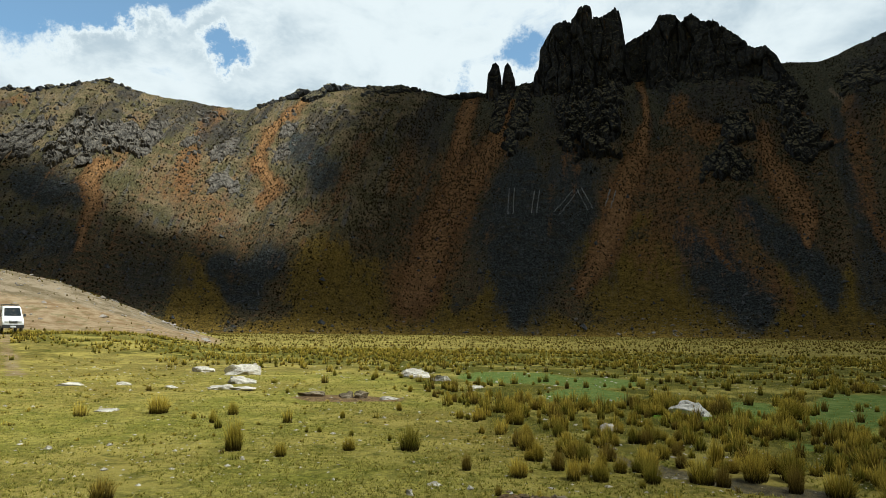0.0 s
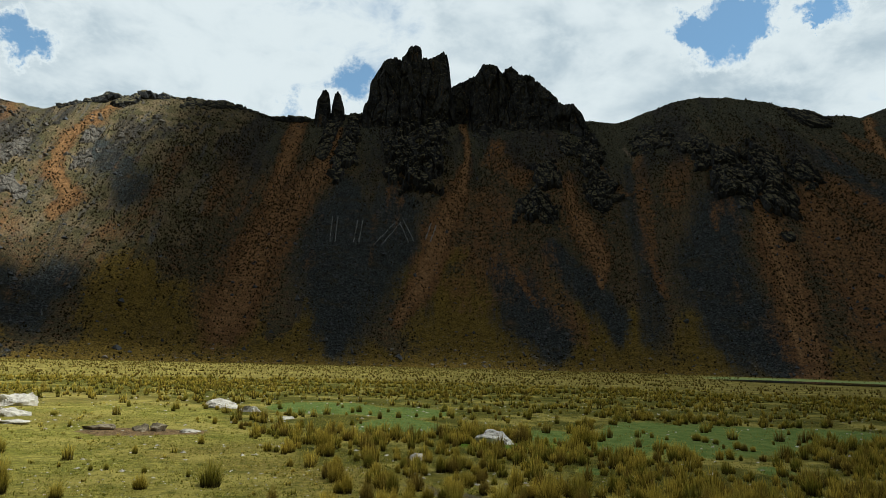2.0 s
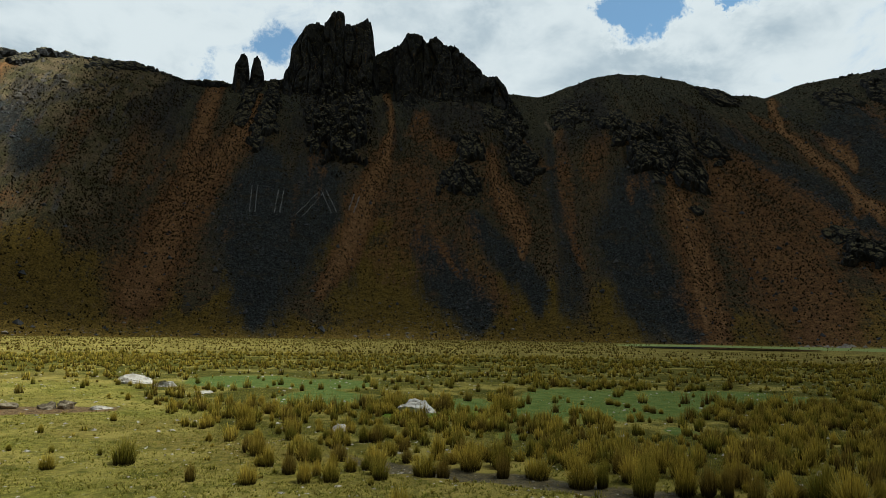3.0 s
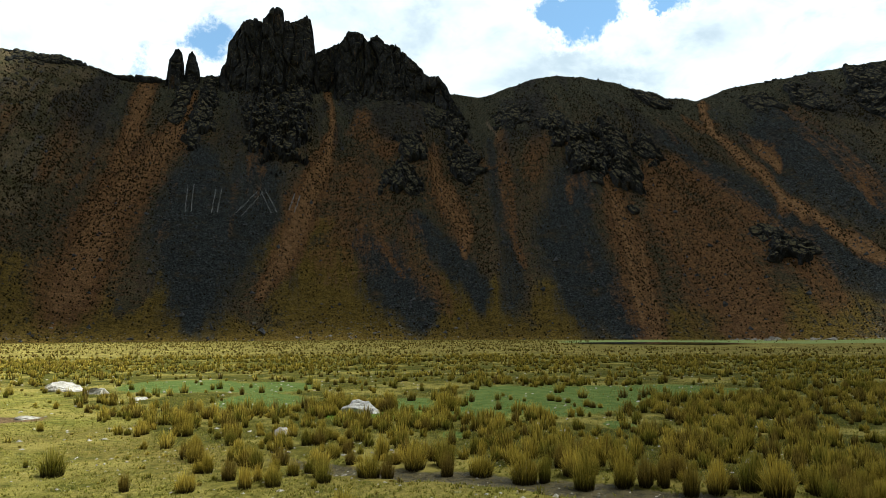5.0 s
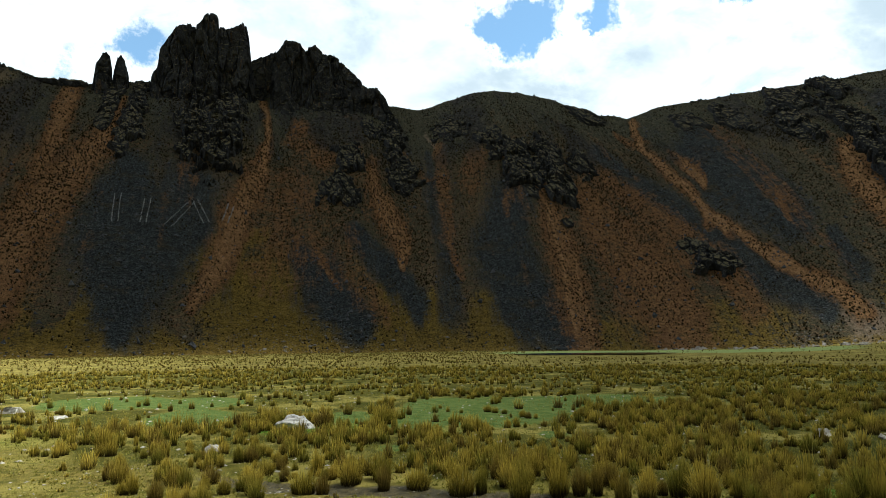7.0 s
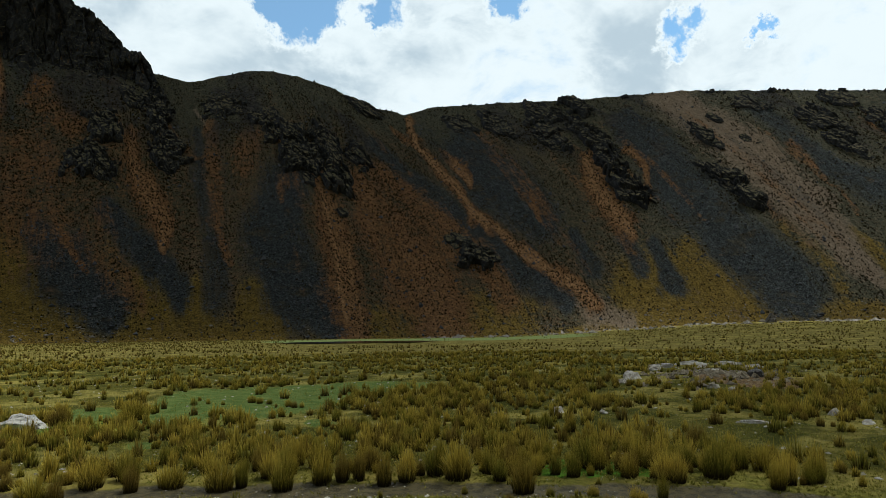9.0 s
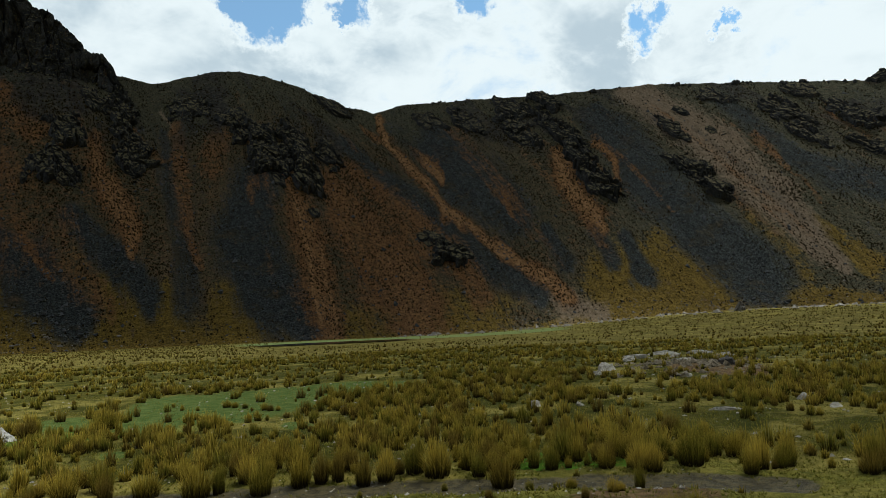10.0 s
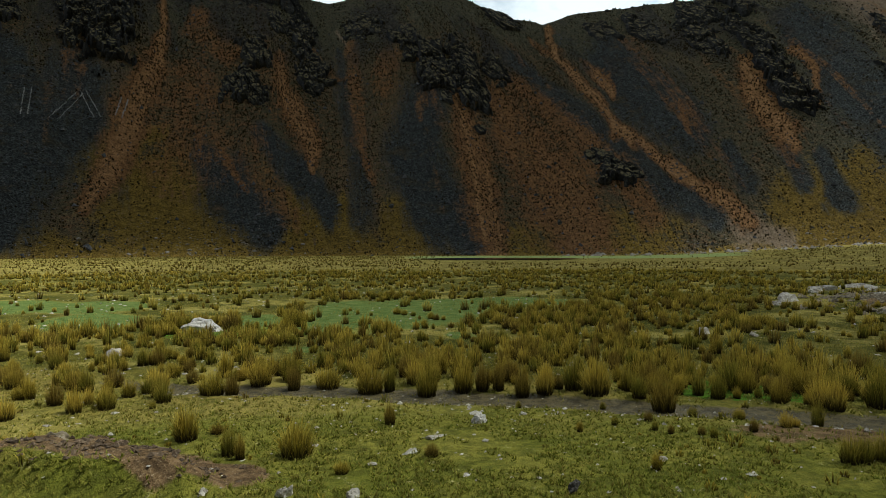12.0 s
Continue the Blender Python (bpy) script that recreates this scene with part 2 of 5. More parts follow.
def grass_material(name, root, blade, tip, brown=(0.19, 0.125, 0.030), green=(0.140, 0.152, 0.016)):
    m, n, at = material(name)
    info = n.tree.nodes.new("ShaderNodeObjectInfo").outputs["Random"]
    island = n.tree.nodes.new("ShaderNodeNewGeometry").outputs["Random Per Island"]
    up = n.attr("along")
    tone = n.math("FRACT", n.math("ADD", n.attr("tone"), n.math("MULTIPLY", info, 7.0)))
    body = n.mix(n.band(tone, 0.05, 0.35, 0.9, 0.0), blade, brown)
    body = n.mix(n.band(tone, 0.58, 0.85, 0.0, 0.9), body, green)
    straw = n.math("MULTIPLY", n.band(tone, 0.36, 0.42), n.band(tone, 0.54, 0.48))
    body = n.mix(n.math("MULTIPLY", straw, 0.6), body, tip)
    ends = n.mix(n.band(tone, 0.10, 0.34, 0.85, 0.0), tip, n.mix(0.35, brown, tip))
    ends = n.mix(n.band(tone, 0.62, 0.90, 0.0, 0.6), ends, n.mix(0.4, green, tip))
    # dead roots and straw tips, deepened so the colour carries the tuft's own shade
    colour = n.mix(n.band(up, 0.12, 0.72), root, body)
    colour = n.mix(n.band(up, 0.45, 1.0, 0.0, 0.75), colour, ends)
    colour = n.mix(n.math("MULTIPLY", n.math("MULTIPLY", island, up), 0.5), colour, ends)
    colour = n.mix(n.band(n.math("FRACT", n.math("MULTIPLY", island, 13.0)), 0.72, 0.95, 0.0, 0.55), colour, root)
    p = n.surface(colour, 0.9, None, 0.04)
    thin, both = n.tree.nodes.new("ShaderNodeBsdfTranslucent"), n.tree.nodes.new("ShaderNodeMixShader")
    out = next(k for k in n.tree.nodes if k.type == "OUTPUT_MATERIAL")
    both.inputs[0].default_value = 0.18
    n.wire(colour, thin.inputs["Color"]), n.wire(p.outputs[0], both.inputs[1]), n.wire(thin.outputs[0], both.inputs[2])
    n.wire(both.outputs[0], out.inputs[0])
    return m


def paint(name, colour, rough=0.4, metal=0.0, spec=0.5):
    m, n, at = material(name)
    dirt = n.band(n.noise(at, 3.0, 5, 0.65), 0.45, 0.75)
    n.surface(n.mix(n.math("MULTIPLY", dirt, 0.25), colour, (0.25, 0.19, 0.13)), rough, None, spec, metal)
    return m


MEADOW, SLOPE = ground_material(), slope_material()
CRAG = crag_material()
PALE_ROCK = rock_material("pale_rock", (0.34, 0.30, 0.25), (0.64, 0.585, 0.51), (0.80, 0.76, 0.69), 0.4)
DARK_ROCK = rock_material("dark_rock", (0.05, 0.045, 0.04), (0.11, 0.095, 0.085), (0.3, 0.28, 0.25), 0.5)
# first colour: dead root darkened for the shade low in a tuft
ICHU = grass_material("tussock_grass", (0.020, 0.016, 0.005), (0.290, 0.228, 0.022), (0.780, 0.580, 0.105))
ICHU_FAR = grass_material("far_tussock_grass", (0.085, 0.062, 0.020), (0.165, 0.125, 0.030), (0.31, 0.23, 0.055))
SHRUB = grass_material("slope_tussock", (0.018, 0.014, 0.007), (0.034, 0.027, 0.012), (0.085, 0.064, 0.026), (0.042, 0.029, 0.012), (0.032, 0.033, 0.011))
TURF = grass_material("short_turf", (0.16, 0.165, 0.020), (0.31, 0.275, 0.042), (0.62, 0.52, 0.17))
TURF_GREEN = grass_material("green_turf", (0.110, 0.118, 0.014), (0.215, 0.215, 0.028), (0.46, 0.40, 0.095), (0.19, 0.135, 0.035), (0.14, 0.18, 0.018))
# the crag rock again in a lighter, sunlit copy for the left hill
SUNLIT_ROCK = rock_material("sunlit_rock", (0.042, 0.038, 0.034), (0.165, 0.145, 0.122), (0.260, 0.205, 0.145), 3.0)


# ---- shared tools ----
def lattice(ix, iy, seed):
    h = np.sin(ix * 127.1 + iy * 311.7 + seed * 74.7) * 43758.5453
    return h - np.floor(h)


def smooth_noise(x, y, seed=0):
    """Value noise from 0 to 1 over arrays."""
    ix, iy = np.floor(x), np.floor(y)
    fx, fy = x - ix, y - iy
    fx, fy = fx * fx * (3 - 2 * fx), fy * fy * (3 - 2 * fy)
    a, b = lattice(ix, iy, seed), lattice(ix + 1, iy, seed)
    c, d = lattice(ix, iy + 1, seed), lattice(ix + 1, iy + 1, seed)
    return (a * (1 - fx) + b * fx) * (1 - fy) + (c * (1 - fx) + d * fx) * fy


def rough_noise(x, y, octaves=4, seed=0):
    total, size, amount = 0.0, 1.0, 0.5
    for k in range(octaves):
        total = total + amount * smooth_noise(x * size, y * size, seed + k)
        size, amount = size * 2.03, amount * 0.5
    return total / (1 - 0.5 ** octaves)


def blocks(x, y, seed=0):
    """Cracked blocks over arrays: the distance to the nearest crack, and a random value for each block."""
    ix, iy = np.floor(x), np.floor(y)
    first, second, value = np.full_like(x, 9.0), np.full_like(x, 9.0), np.zeros_like(x)
    for dx in (-1, 0, 1):
        for dy in (-1, 0, 1):
            cx, cy = ix + dx, iy + dy
            d = np.hypot(cx + lattice(cx, cy, seed) - x, cy + lattice(cx, cy, seed + 5) - y)
            near = d < first
            second = np.where(near, first, np.minimum(second, d))
            value = np.where(near, lattice(cx, cy, seed + 9), value)
            first = np.where(near, d, first)
    return second - first, value


def step_up(x, low, high):
    t = np.clip((x - low) / (high - low), 0, 1)
    return t * t * (3 - 2 * t)


def part(name, bm, mat, parent=None, label=""):
    me = bpy.data.meshes.new(name)
    bm.to_mesh(me)
    bm.free()
    me.materials.append(mat)
    ob = new(name, me)
    if parent is not None:
        ob.parent = parent
    return tagged(ob, label)


def sheet(name, verts, quads, mat, attributes=None, smooth=True):
    """A mesh from arrays of vertices and faces, with float attributes."""
    me = bpy.data.meshes.new(name)
    verts, quads = np.asarray(verts, np.float32), np.asarray(quads, np.int32)
    me.vertices.add(len(verts))
    me.vertices.foreach_set("co", verts.ravel())
    k = quads.shape[1]
    me.loops.add(quads.size)
    me.loops.foreach_set("vertex_index", quads.ravel())
    me.polygons.add(len(quads))
    me.polygons.foreach_set("loop_start", np.arange(0, quads.size, k, dtype=np.int32))
    me.polygons.foreach_set("use_smooth", np.full(len(quads), smooth))
    for key, value in (attributes or {}).items():
        layer = me.attributes.new(key, "FLOAT", "POINT")
        layer.data.foreach_set("value", np.asarray(value, np.float32).ravel())
    me.update(calc_edges=True)
    me.validate()
    me.materials.append(mat)
    return me


def grid_faces(rows, cols, around=False):
    i, j = np.meshgrid(np.arange(rows - 1), np.arange(cols if around else cols - 1), indexing="ij")
    k = (j + 1) % cols
    return np.stack([i * cols + j, i * cols + k, (i + 1) * cols + k, (i + 1) * cols + j], -1).reshape(-1, 4)


# ---- ground: one sheet from underfoot to the horizon ----
def spot(x, y, cx, cy, rx, ry, turn=0.0):
    """1 inside an ellipse on the ground, fading to 0 past its edge."""
    c, s = math.cos(radians(turn)), math.sin(radians(turn))
    dx, dy = x - cx, y - cy
    d = np.hypot((dx * c + dy * s) / rx, (-dx * s + dy * c) / ry)
    return 1 - step_up(d, 0.7, 1.3)


def strip(x, y, ax, ay, bx, by, wide):
    """1 along a strip of ground with round ends and a ragged edge."""
    f = np.clip(((x - ax) * (bx - ax) + (y - ay) * (by - ay)) / ((bx - ax) ** 2 + (by - ay) ** 2), 0, 1)
    off = np.hypot(x - ax - f * (bx - ax), y - ay - f * (by - ay)) / wide + 0.35 * (rough_noise(x * 2.3, y * 2.3, 3, 25) - 0.5)
    return 1 - step_up(off, 0.30, 0.68)


def bog_at(x, y):
    b = spot(x, y, 12.5, 17.1, 2.06, 4.5, -36)
    for e in ((11.4, 18.2, 1.3, 4.3, -32), (14.4, 17.1, 1.6, 3.8, -40), (17.6, 17.4, 1.7, 2.3, -45), (18.8, 16.3, 1.3, 1.4, -49), (8.8, 15.2, 0.8, 1.6, -30), (8.1, 17.7, 0.75, 1.8, -25),
              (2.9, 27.8, 2.3, 3.4, -6), (5.6, 25.6, 2.0, 2.5, -12), (4.4, 20.5, 1.3, 2.4, -12), (6.2, 11.8, 0.25, 0.5, -28), (10.2, 11.6, 0.35, 0.6, -40)):
        b = np.maximum(b, spot(x, y, *e))
    return b


def mud_at(x, y):
    b = 0.75 * strip(x, y, 2.65, 11.0, 3.0, 10.0, 0.5)
    for e in ((2.95, 10.1, 3.9, 9.0, 0.55), (3.8, 9.1, 4.9, 8.05, 0.7), (4.8, 8.15, 5.85, 6.75, 0.85), (5.75, 6.85, 6.85, 5.6, 0.75), (6.75, 5.7, 7.25, 4.65, 0.7), (7.2, 4.75, 7.95, 3.95, 0.7), (7.9, 4.05, 8.4, 3.1, 0.75), (8.35, 3.2, 8.9, 1.6, 0.8)):
        b = np.maximum(b, strip(x, y, *e))
    return np.maximum(b, spot(x, y, 11.6, 6.3, 0.9, 0.3, -59))


def soil_at(x, y):
    b = strip(x, y, 0.3, 7.5, 1.5, 7.0, 0.45)
    for e in ((1.4, 7.0, 1.85, 6.35, 0.9), (1.8, 6.45, 2.25, 5.75, 0.75), (1.7, 6.2, 1.72, 5.8, 0.5)):
        b = np.maximum(b, strip(x, y, *e))
    b = np.maximum(b, spot(x, y, -2.6, 18.9, 1.6, 0.8, 0))
    b = np.maximum(b, spot(x, y, 27.0, 7.0, 4.2, 1.6, 30))
    return np.maximum(b, 0.7 * spot(x, y, 7.6, 2.8, 1.0, 0.5, -50))


def sand_at(x, y):
    b = 0.55 * np.maximum(strip(x, y, -18.2, 26, -39.5, 57, 0.9), strip(x, y, -16.3, 26, -37.6, 57, 0.9))
    az, r = np.degrees(np.arctan2(-x, y)), np.hypot(x, y)
    b = np.maximum(b, step_up(az, 16.5, 20) * step_up(r, 62, 70) * (1 - step_up(r, 84, 96)))
    return b


def gravel_at(x, y):
    az, r = np.degrees(np.arctan2(-x, y)), np.hypot(x, y)
    return 0.95 * step_up(az, 18, 22) * (1 - step_up(az, 90, 110)) * step_up(r, 76, 86) * (1 - step_up(r, 120, 150))


def dry_at(x, y):
    r = np.hypot(x, y)
    return np.clip(step_up(r, 18, 42) * (0.35 + 0.9 * rough_noise(x * 0.05, y * 0.05, 3, 17)), 0, 1)


def lush_at(x, y):
    b = spot(x, y, 0.95, 6.0, 0.6, 0.42, -60)
    for e in ((2.55, 5.45, 0.45, 0.2, -40), (1.95, 4.95, 0.4, 0.2, -30), (2.35, 6.0, 0.25, 0.2, 0), (9.0, 4.6, 1.6, 0.6, -55), (7.5, 14.8, 3.0, 1.2, -25)):
        b = np.maximum(b, 0.8 * spot(x, y, *e))
    return b


def thick_from(az):
    """How far off the thick tussock growth begins."""
    return np.interp(az, [-80, -25, -16, -11, -6, -3, 5, 20, 35], [8.8, 9.0, 9.2, 9.4, 10.4, 13, 26, 36, 42])


def thick_at(x, y):
    az, r = np.degrees(np.arctan2(-x, y)), np.hypot(x, y)
    patchy = 0.85 + 0.6 * (rough_noise(x * 0.35, y * 0.35, 3, 131) - 0.35)
    return np.clip(step_up(r * (0.75 + 0.5 * rough_noise(x * 0.5, y * 0.5, 4, 133)), thick_from(az) * 0.9, thick_from(az) * 1.45) * patchy * (1 - step_up(r, 40, 80)) * (1 - bog_at(x, y)), 0, 1) * (az < 60) * (az > -120)


def short_at(x, y):
    az, r = np.degrees(np.arctan2(-x, y)), np.hypot(x, y)
    return (1 - step_up(r, 7.0, 9.5)) * step_up(-az, -2, 12)


def sward_at(x, y):
    az, r = np.degrees(np.arctan2(-x, y)), np.hypot(x, y)
    return step_up(-az, 34, 40) * (1 - step_up(-az, 60, 68)) * step_up(r, 122, 128) * (1 - step_up(r, 158, 170))


def ground_height(x, y):
    az, r = np.degrees(np.arctan2(-x, y)), np.hypot(x, y)
    flat = 1 - 0.9 * np.maximum(bog_at(x, y), 0)
    z = 0.16 * (rough_noise(x * 0.16 + 40, y * 0.16, 3, 5) - 0.5) * flat * step_up(r, 3, 14)
    z = z + 0.07 * (rough_noise(x * 1.1, y * 1.1, 3, 9) - 0.5) * flat * (1 - step_up(r, 40, 90))
    z = z - 0.05 * np.clip(mud_at(x, y), 0, 1) + 0.24 * spot(x, y, 1.3, 6.6, 1.25, 0.42, -58) + 0.10 * soil_at(x, y) * (rough_noise(x * 4.0, y * 4.0, 3, 12) - 0.3) * (r < 12) - 0.26 * spot(x, y, 11.6, 6.3, 1.0, 0.34, -59)
    # the spur with the track on the left
    rise = np.interp(az, [17.0, 18.5, 22.1, 26.2, 30.1, 33.7, 45, 60, 80, 100], [0, 0.15, 1.1, 3.8, 6.1, 7.3, 12, 17, 14, 0])
    z = z + rise * step_up(r, 62, 100) * (1 - 0.9 * step_up(r, 104, 150)) + 1.2 * step_up(az, 16, 26) * (1 - step_up(az, 60, 90)) * step_up(r, 36, 56) * (1 - step_up(r, 100, 150))
    z = z + step_up(az, 18, 24) * (1 - step_up(az, 80, 100)) * 0.5 * (rough_noise(x * 0.2, y * 0.2, 4, 3) - 0.5) * step_up(r, 62, 75)
    z = z + 3.2 * step_up(-az, 54, 80) * (1 - step_up(-az, 100, 130)) * step_up(r, 60, 205)
    # beyond the ridges the land rolls on
    return z + 60 * rough_noise(x * 0.0015, y * 0.0015, 3, 21) * step_up(r, 600, 1600)


def build_ground():
    rows, cols = 270, 600
    r = np.concatenate([[0.01, 0.4, 0.8], 1.2 * np.exp(np.linspace(0, math.log(3200 / 1.2), rows - 3))])
    a = np.linspace(0, 2 * math.pi, cols, endpoint=False)
    rr, aa = np.meshgrid(r, a, indexing="ij")
    x, y = (0.37 - rr * np.sin(aa)).ravel(), (rr * np.cos(aa) - 0.23).ravel()
    verts = np.stack([x, y, ground_height(x, y)], -1)
    faces = grid_faces(rows, cols, True)
    zones = {key: f(x, y) for key, f in (("bog", bog_at), ("dry", dry_at), ("sward", sward_at), ("short", short_at), ("thick", thick_at), ("lush", lush_at), ("gravel", gravel_at), ("mud", mud_at), ("soil", soil_at), ("sand", sand_at))}
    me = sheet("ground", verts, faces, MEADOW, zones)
    ob = new("ground", me)
    return tagged(ob, "grazed green and straw-coloured high meadow with boggy patches", "ground", kind="structure")


build_ground()

# ---- the mountainside ----
FOOT_AZ, FOOT_R = [-120, -90, -75, -60, -45, -20, 10, 35, 60, 90], [250, 230, 210, 190, 178, 180, 168, 160, 160, 170]
TOP_AZ = [-120, -95, -89, -87.7, -82.9, -78.9, -72.4, -65.3, -58.3, -55.2, -52, -50.5, -49.4, -48.4, -46, -43.6, -41.5, -39.1, -36.5, -35.2, -32.5, -30.6, -28.5, -22, -15, -6.7, -3.2, -0.9, 0.7, 3.8, 6.7, 11.3, 14.2, 16.9, 18.7, 21, 24.8, 26.5, 28.1, 32.6, 35, 50, 80, 110]
TOP_EL = [14, 16.0, 16.7, 16.3, 17.3, 18.0, 18.85, 19.05, 19.15, 19.08, 19.0, 18.85, 18.5, 18.34, 18.9, 19.75, 20.6, 21.15, 21.4, 21.28, 20.5, 19.93, 20.1, 20.9, 21.0, 20.4, 19.7, 19.45, 19.8, 20.35, 20.25, 19.55, 18.6, 17.55, 17.55, 17.7, 17.85, 18.15, 18.4, 16.85, 16.5, 15.5, 14, 10]
FAN_U, FAN_K = [-100, -90, -60, -45, -30, -15, -5, 10, 40, 70], [-18, -18, -16, -12, -4, 0.5, 6, 8, 10, 10]
DEPTH = 195.0


def slope_place(u, s):
    """Bearing, distance and height of the smooth slope; u follows the fall line, s runs from the foot (0) to the ridge (1)."""
    az = u + np.interp(u, FAN_U, FAN_K) * (1 - np.minimum(s, 1))
    foot = np.interp(az, FOOT_AZ, FOOT_R)
    top = EYE + (foot + DEPTH) * np.tan(np.radians(np.interp(az, TOP_AZ, TOP_EL)))
    t = np.clip(s, 0, 1)
    top = top + 0.6 * (rough_noise(az * 0.33, az * 0, 2, 55) - 0.5) + 1.3 * (rough_noise(az * 1.4, az * 0, 3, 57) - 0.5)
    z = 3.2 * step_up(-az, 54, 80) * (1 - t) + top * (0.16 * t + 0.84 * t ** 1.22) - np.maximum(s - 1, 0) * top * 1.3 + np.minimum(s, 0) * 40
    return az, foot + DEPTH * s, z


def gullies(u, s):
    """How far the surface stands out from the smooth slope, in metres."""
    body = step_up(s, 0.03, 0.25) * (1 - step_up(s, 0.86, 1.0))
    d = 9.0 * (rough_noise(u * 0.22, s * 1.2, 3, 31) - 0.5) + 4.0 * (rough_noise(u * 0.8, s * 2.5, 3, 37) - 0.5)
    d = d + 2.2 * (rough_noise(u * 2.6, s * 14.0, 3, 41) - 0.5) * (0.4 + step_up(s, 0.4, 0.8))
    return d * body + 0.5 * (rough_noise(u * 6.0, s * 60.0, 2, 43) - 0.5)


def slope_point(u, s):
    az, r, z = slope_place(np.asarray(u, float), np.asarray(s, float))
    z = z + gullies(u, s) * 0.8
    a = np.radians(az)
    return np.stack([-r * np.sin(a), r * np.cos(a), z], -1)


RUNS = []


def run(zone, strength, *places):
    """A run of scree, soil or growth on the slope through places of (bearing, height on the slope, width in degrees)."""
    RUNS.append((zone, strength, places))


run("orange", 0.88, (-6.0, 0.903, 0.41), (-5.3, 0.779, 0.90), (-3.8, 0.656, 3.23), (-1.9, 0.528, 4.12), (-0.0, 0.381, 4.57), (1.3, 0.254, 4.81), (2.3, 0.147, 4.70))
run("orange", 0.9, (-2.5, 0.977, 1.81), (-1.7, 0.809, 1.64), (-1.2, 0.682, 1.32), (-0.4, 0.559, 1.53))
run("orange", 0.5, (2.4, 0.669, 0.65), (3.6, 0.448, 0.57))
run("orange", 0.5, (0.4, 0.656, 0.68), (3.0, 0.438, 0.65))
run("orange", 0.55, (3.6, 0.221, 2.12), (4.6, 0.171, 2.07))
run("orange", 0.95, (-16.9, 0.933, 0.64), (-17.4, 0.742, 0.93), (-16.7, 0.612, 2.04))
run("orange", 0.9, (-16.7, 0.612, 2.04), (-15.3, 0.441, 3.05), (-13.7, 0.274, 2.46), (-11.7, 0.151, 1.16))
run("orange", 0.55, (-19.1, 0.602, 3.29), (-19.8, 0.421, 6.64), (-19.1, 0.341, 5.68), (-17.2, 0.278, 3.75))
run("orange", 0.5, (-23.5, 0.298, 1.93), (-25.9, 0.171, 2.42), (-27.3, 0.110, 1.93))
run("orange", 0.75, (-21.0, 0.365, 0.57), (-23.5, 0.191, 0.58))
run("orange", 0.7, (-20.0, 0.789, 2.81), (-22.0, 0.676, 2.85))
run("orange", 0.9, (-26.5, 0.689, 1.15), (-26.4, 0.562, 1.45), (-27.5, 0.465, 2.42), (-28.8, 0.348, 2.23), (-28.8, 0.251, 0.68))
run("orange", 0.55, (-24.0, 0.890, 0.76), (-27.0, 0.846, 0.67), (-31.2, 0.599, 0.38))
run("orange", 0.65, (-32.2, 0.746, 1.24), (-32.5, 0.512, 1.73), (-32.9, 0.351, 1.25), (-33.9, 0.231, 0.86))
run("orange", 0.65, (-35.4, 0.662, 2.36), (-34.8, 0.545, 1.90))
run("orange", 0.85, (-41.1, 0.535, 1.10), (-41.8, 0.438, 2.29), (-42.7, 0.308, 3.18), (-43.5, 0.151, 3.60), (-44.4, 0.027, 2.66))
run("orange", 0.8, (-44.3, 0.548, 2.68), (-47.3, 0.361, 5.64), (-50.0, 0.211, 7.09), (-51.9, 0.067, 5.25))
run("orange", 0.7, (-45.7, 0.622, 2.64), (-48.3, 0.545, 2.57), (-52.0, 0.368, 2.44), (-55.4, 0.237, 2.30), (-57.4, 0.120, 2.21))
run("orange", 0.6, (-38.2, 0.515, 1.41), (-37.9, 0.435, 0.94))
run("orange", 1.0, (-48.9, 0.980, 0.47), (-49.6, 0.796, 0.95), (-52.0, 0.605, 1.06), (-54.6, 0.415, 1.07), (-58.0, 0.298, 1.16), (-61.3, 0.201, 1.34), (-64.5, 0.097, 1.59))
run("orange", 0.9, (-52.0, 0.736, 0.77), (-53.5, 0.625, 1.16), (-54.4, 0.552, 0.48))
run("orange", 0.6, (-47.4, 0.896, 0.66), (-49.8, 0.806, 1.43))
run("orange", 0.95, (-64.3, 0.679, 1.40), (-65.2, 0.518, 2.61), (-66.9, 0.388, 2.59), (-67.8, 0.321, 1.10))
run("orange", 0.85, (-67.7, 0.709, 1.19), (-69.1, 0.595, 0.72), (-69.2, 0.468, 0.45))
run("orange", 0.65, (-59.5, 0.515, 0.86), (-60.2, 0.398, 0.67))
run("orange", 0.6, (-80.0, 0.699, 0.79), (-82.0, 0.552, 0.46), (-84.1, 0.408, 0.29))
run("orange", 0.7, (-85.1, 0.870, 0.43), (-85.6, 0.789, 0.36))
run("pale", 1.0, (-71.0, 0.960, 3.07), (-74.0, 0.793, 4.27), (-77.1, 0.656, 4.54), (-79.6, 0.512, 3.98), (-81.9, 0.324, 3.44), (-83.6, 0.207, 2.44), (-85.2, 0.130, 1.28))
run("pale", 0.8, (-62.8, 0.117, 0.76), (-64.9, 0.070, 2.80), (-67.2, 0.033, 1.83))
run("pale", 0.75, (-2.4, 0.946, 1.33), (-1.5, 0.769, 0.85), (-1.2, 0.682, 0.31))
run("pale", 0.6, (-17.1, 0.913, 0.37), (-17.4, 0.742, 0.46))
run("orange", 0.7, (19.4, 0.977, 1.54), (21.0, 0.732, 1.69), (21.9, 0.525, 2.52))
run("orange", 0.9, (12.3, 0.953, 1.09), (15.0, 0.809, 1.53), (16.0, 0.649, 1.61), (14.3, 0.505, 1.82), (15.6, 0.468, 1.35))
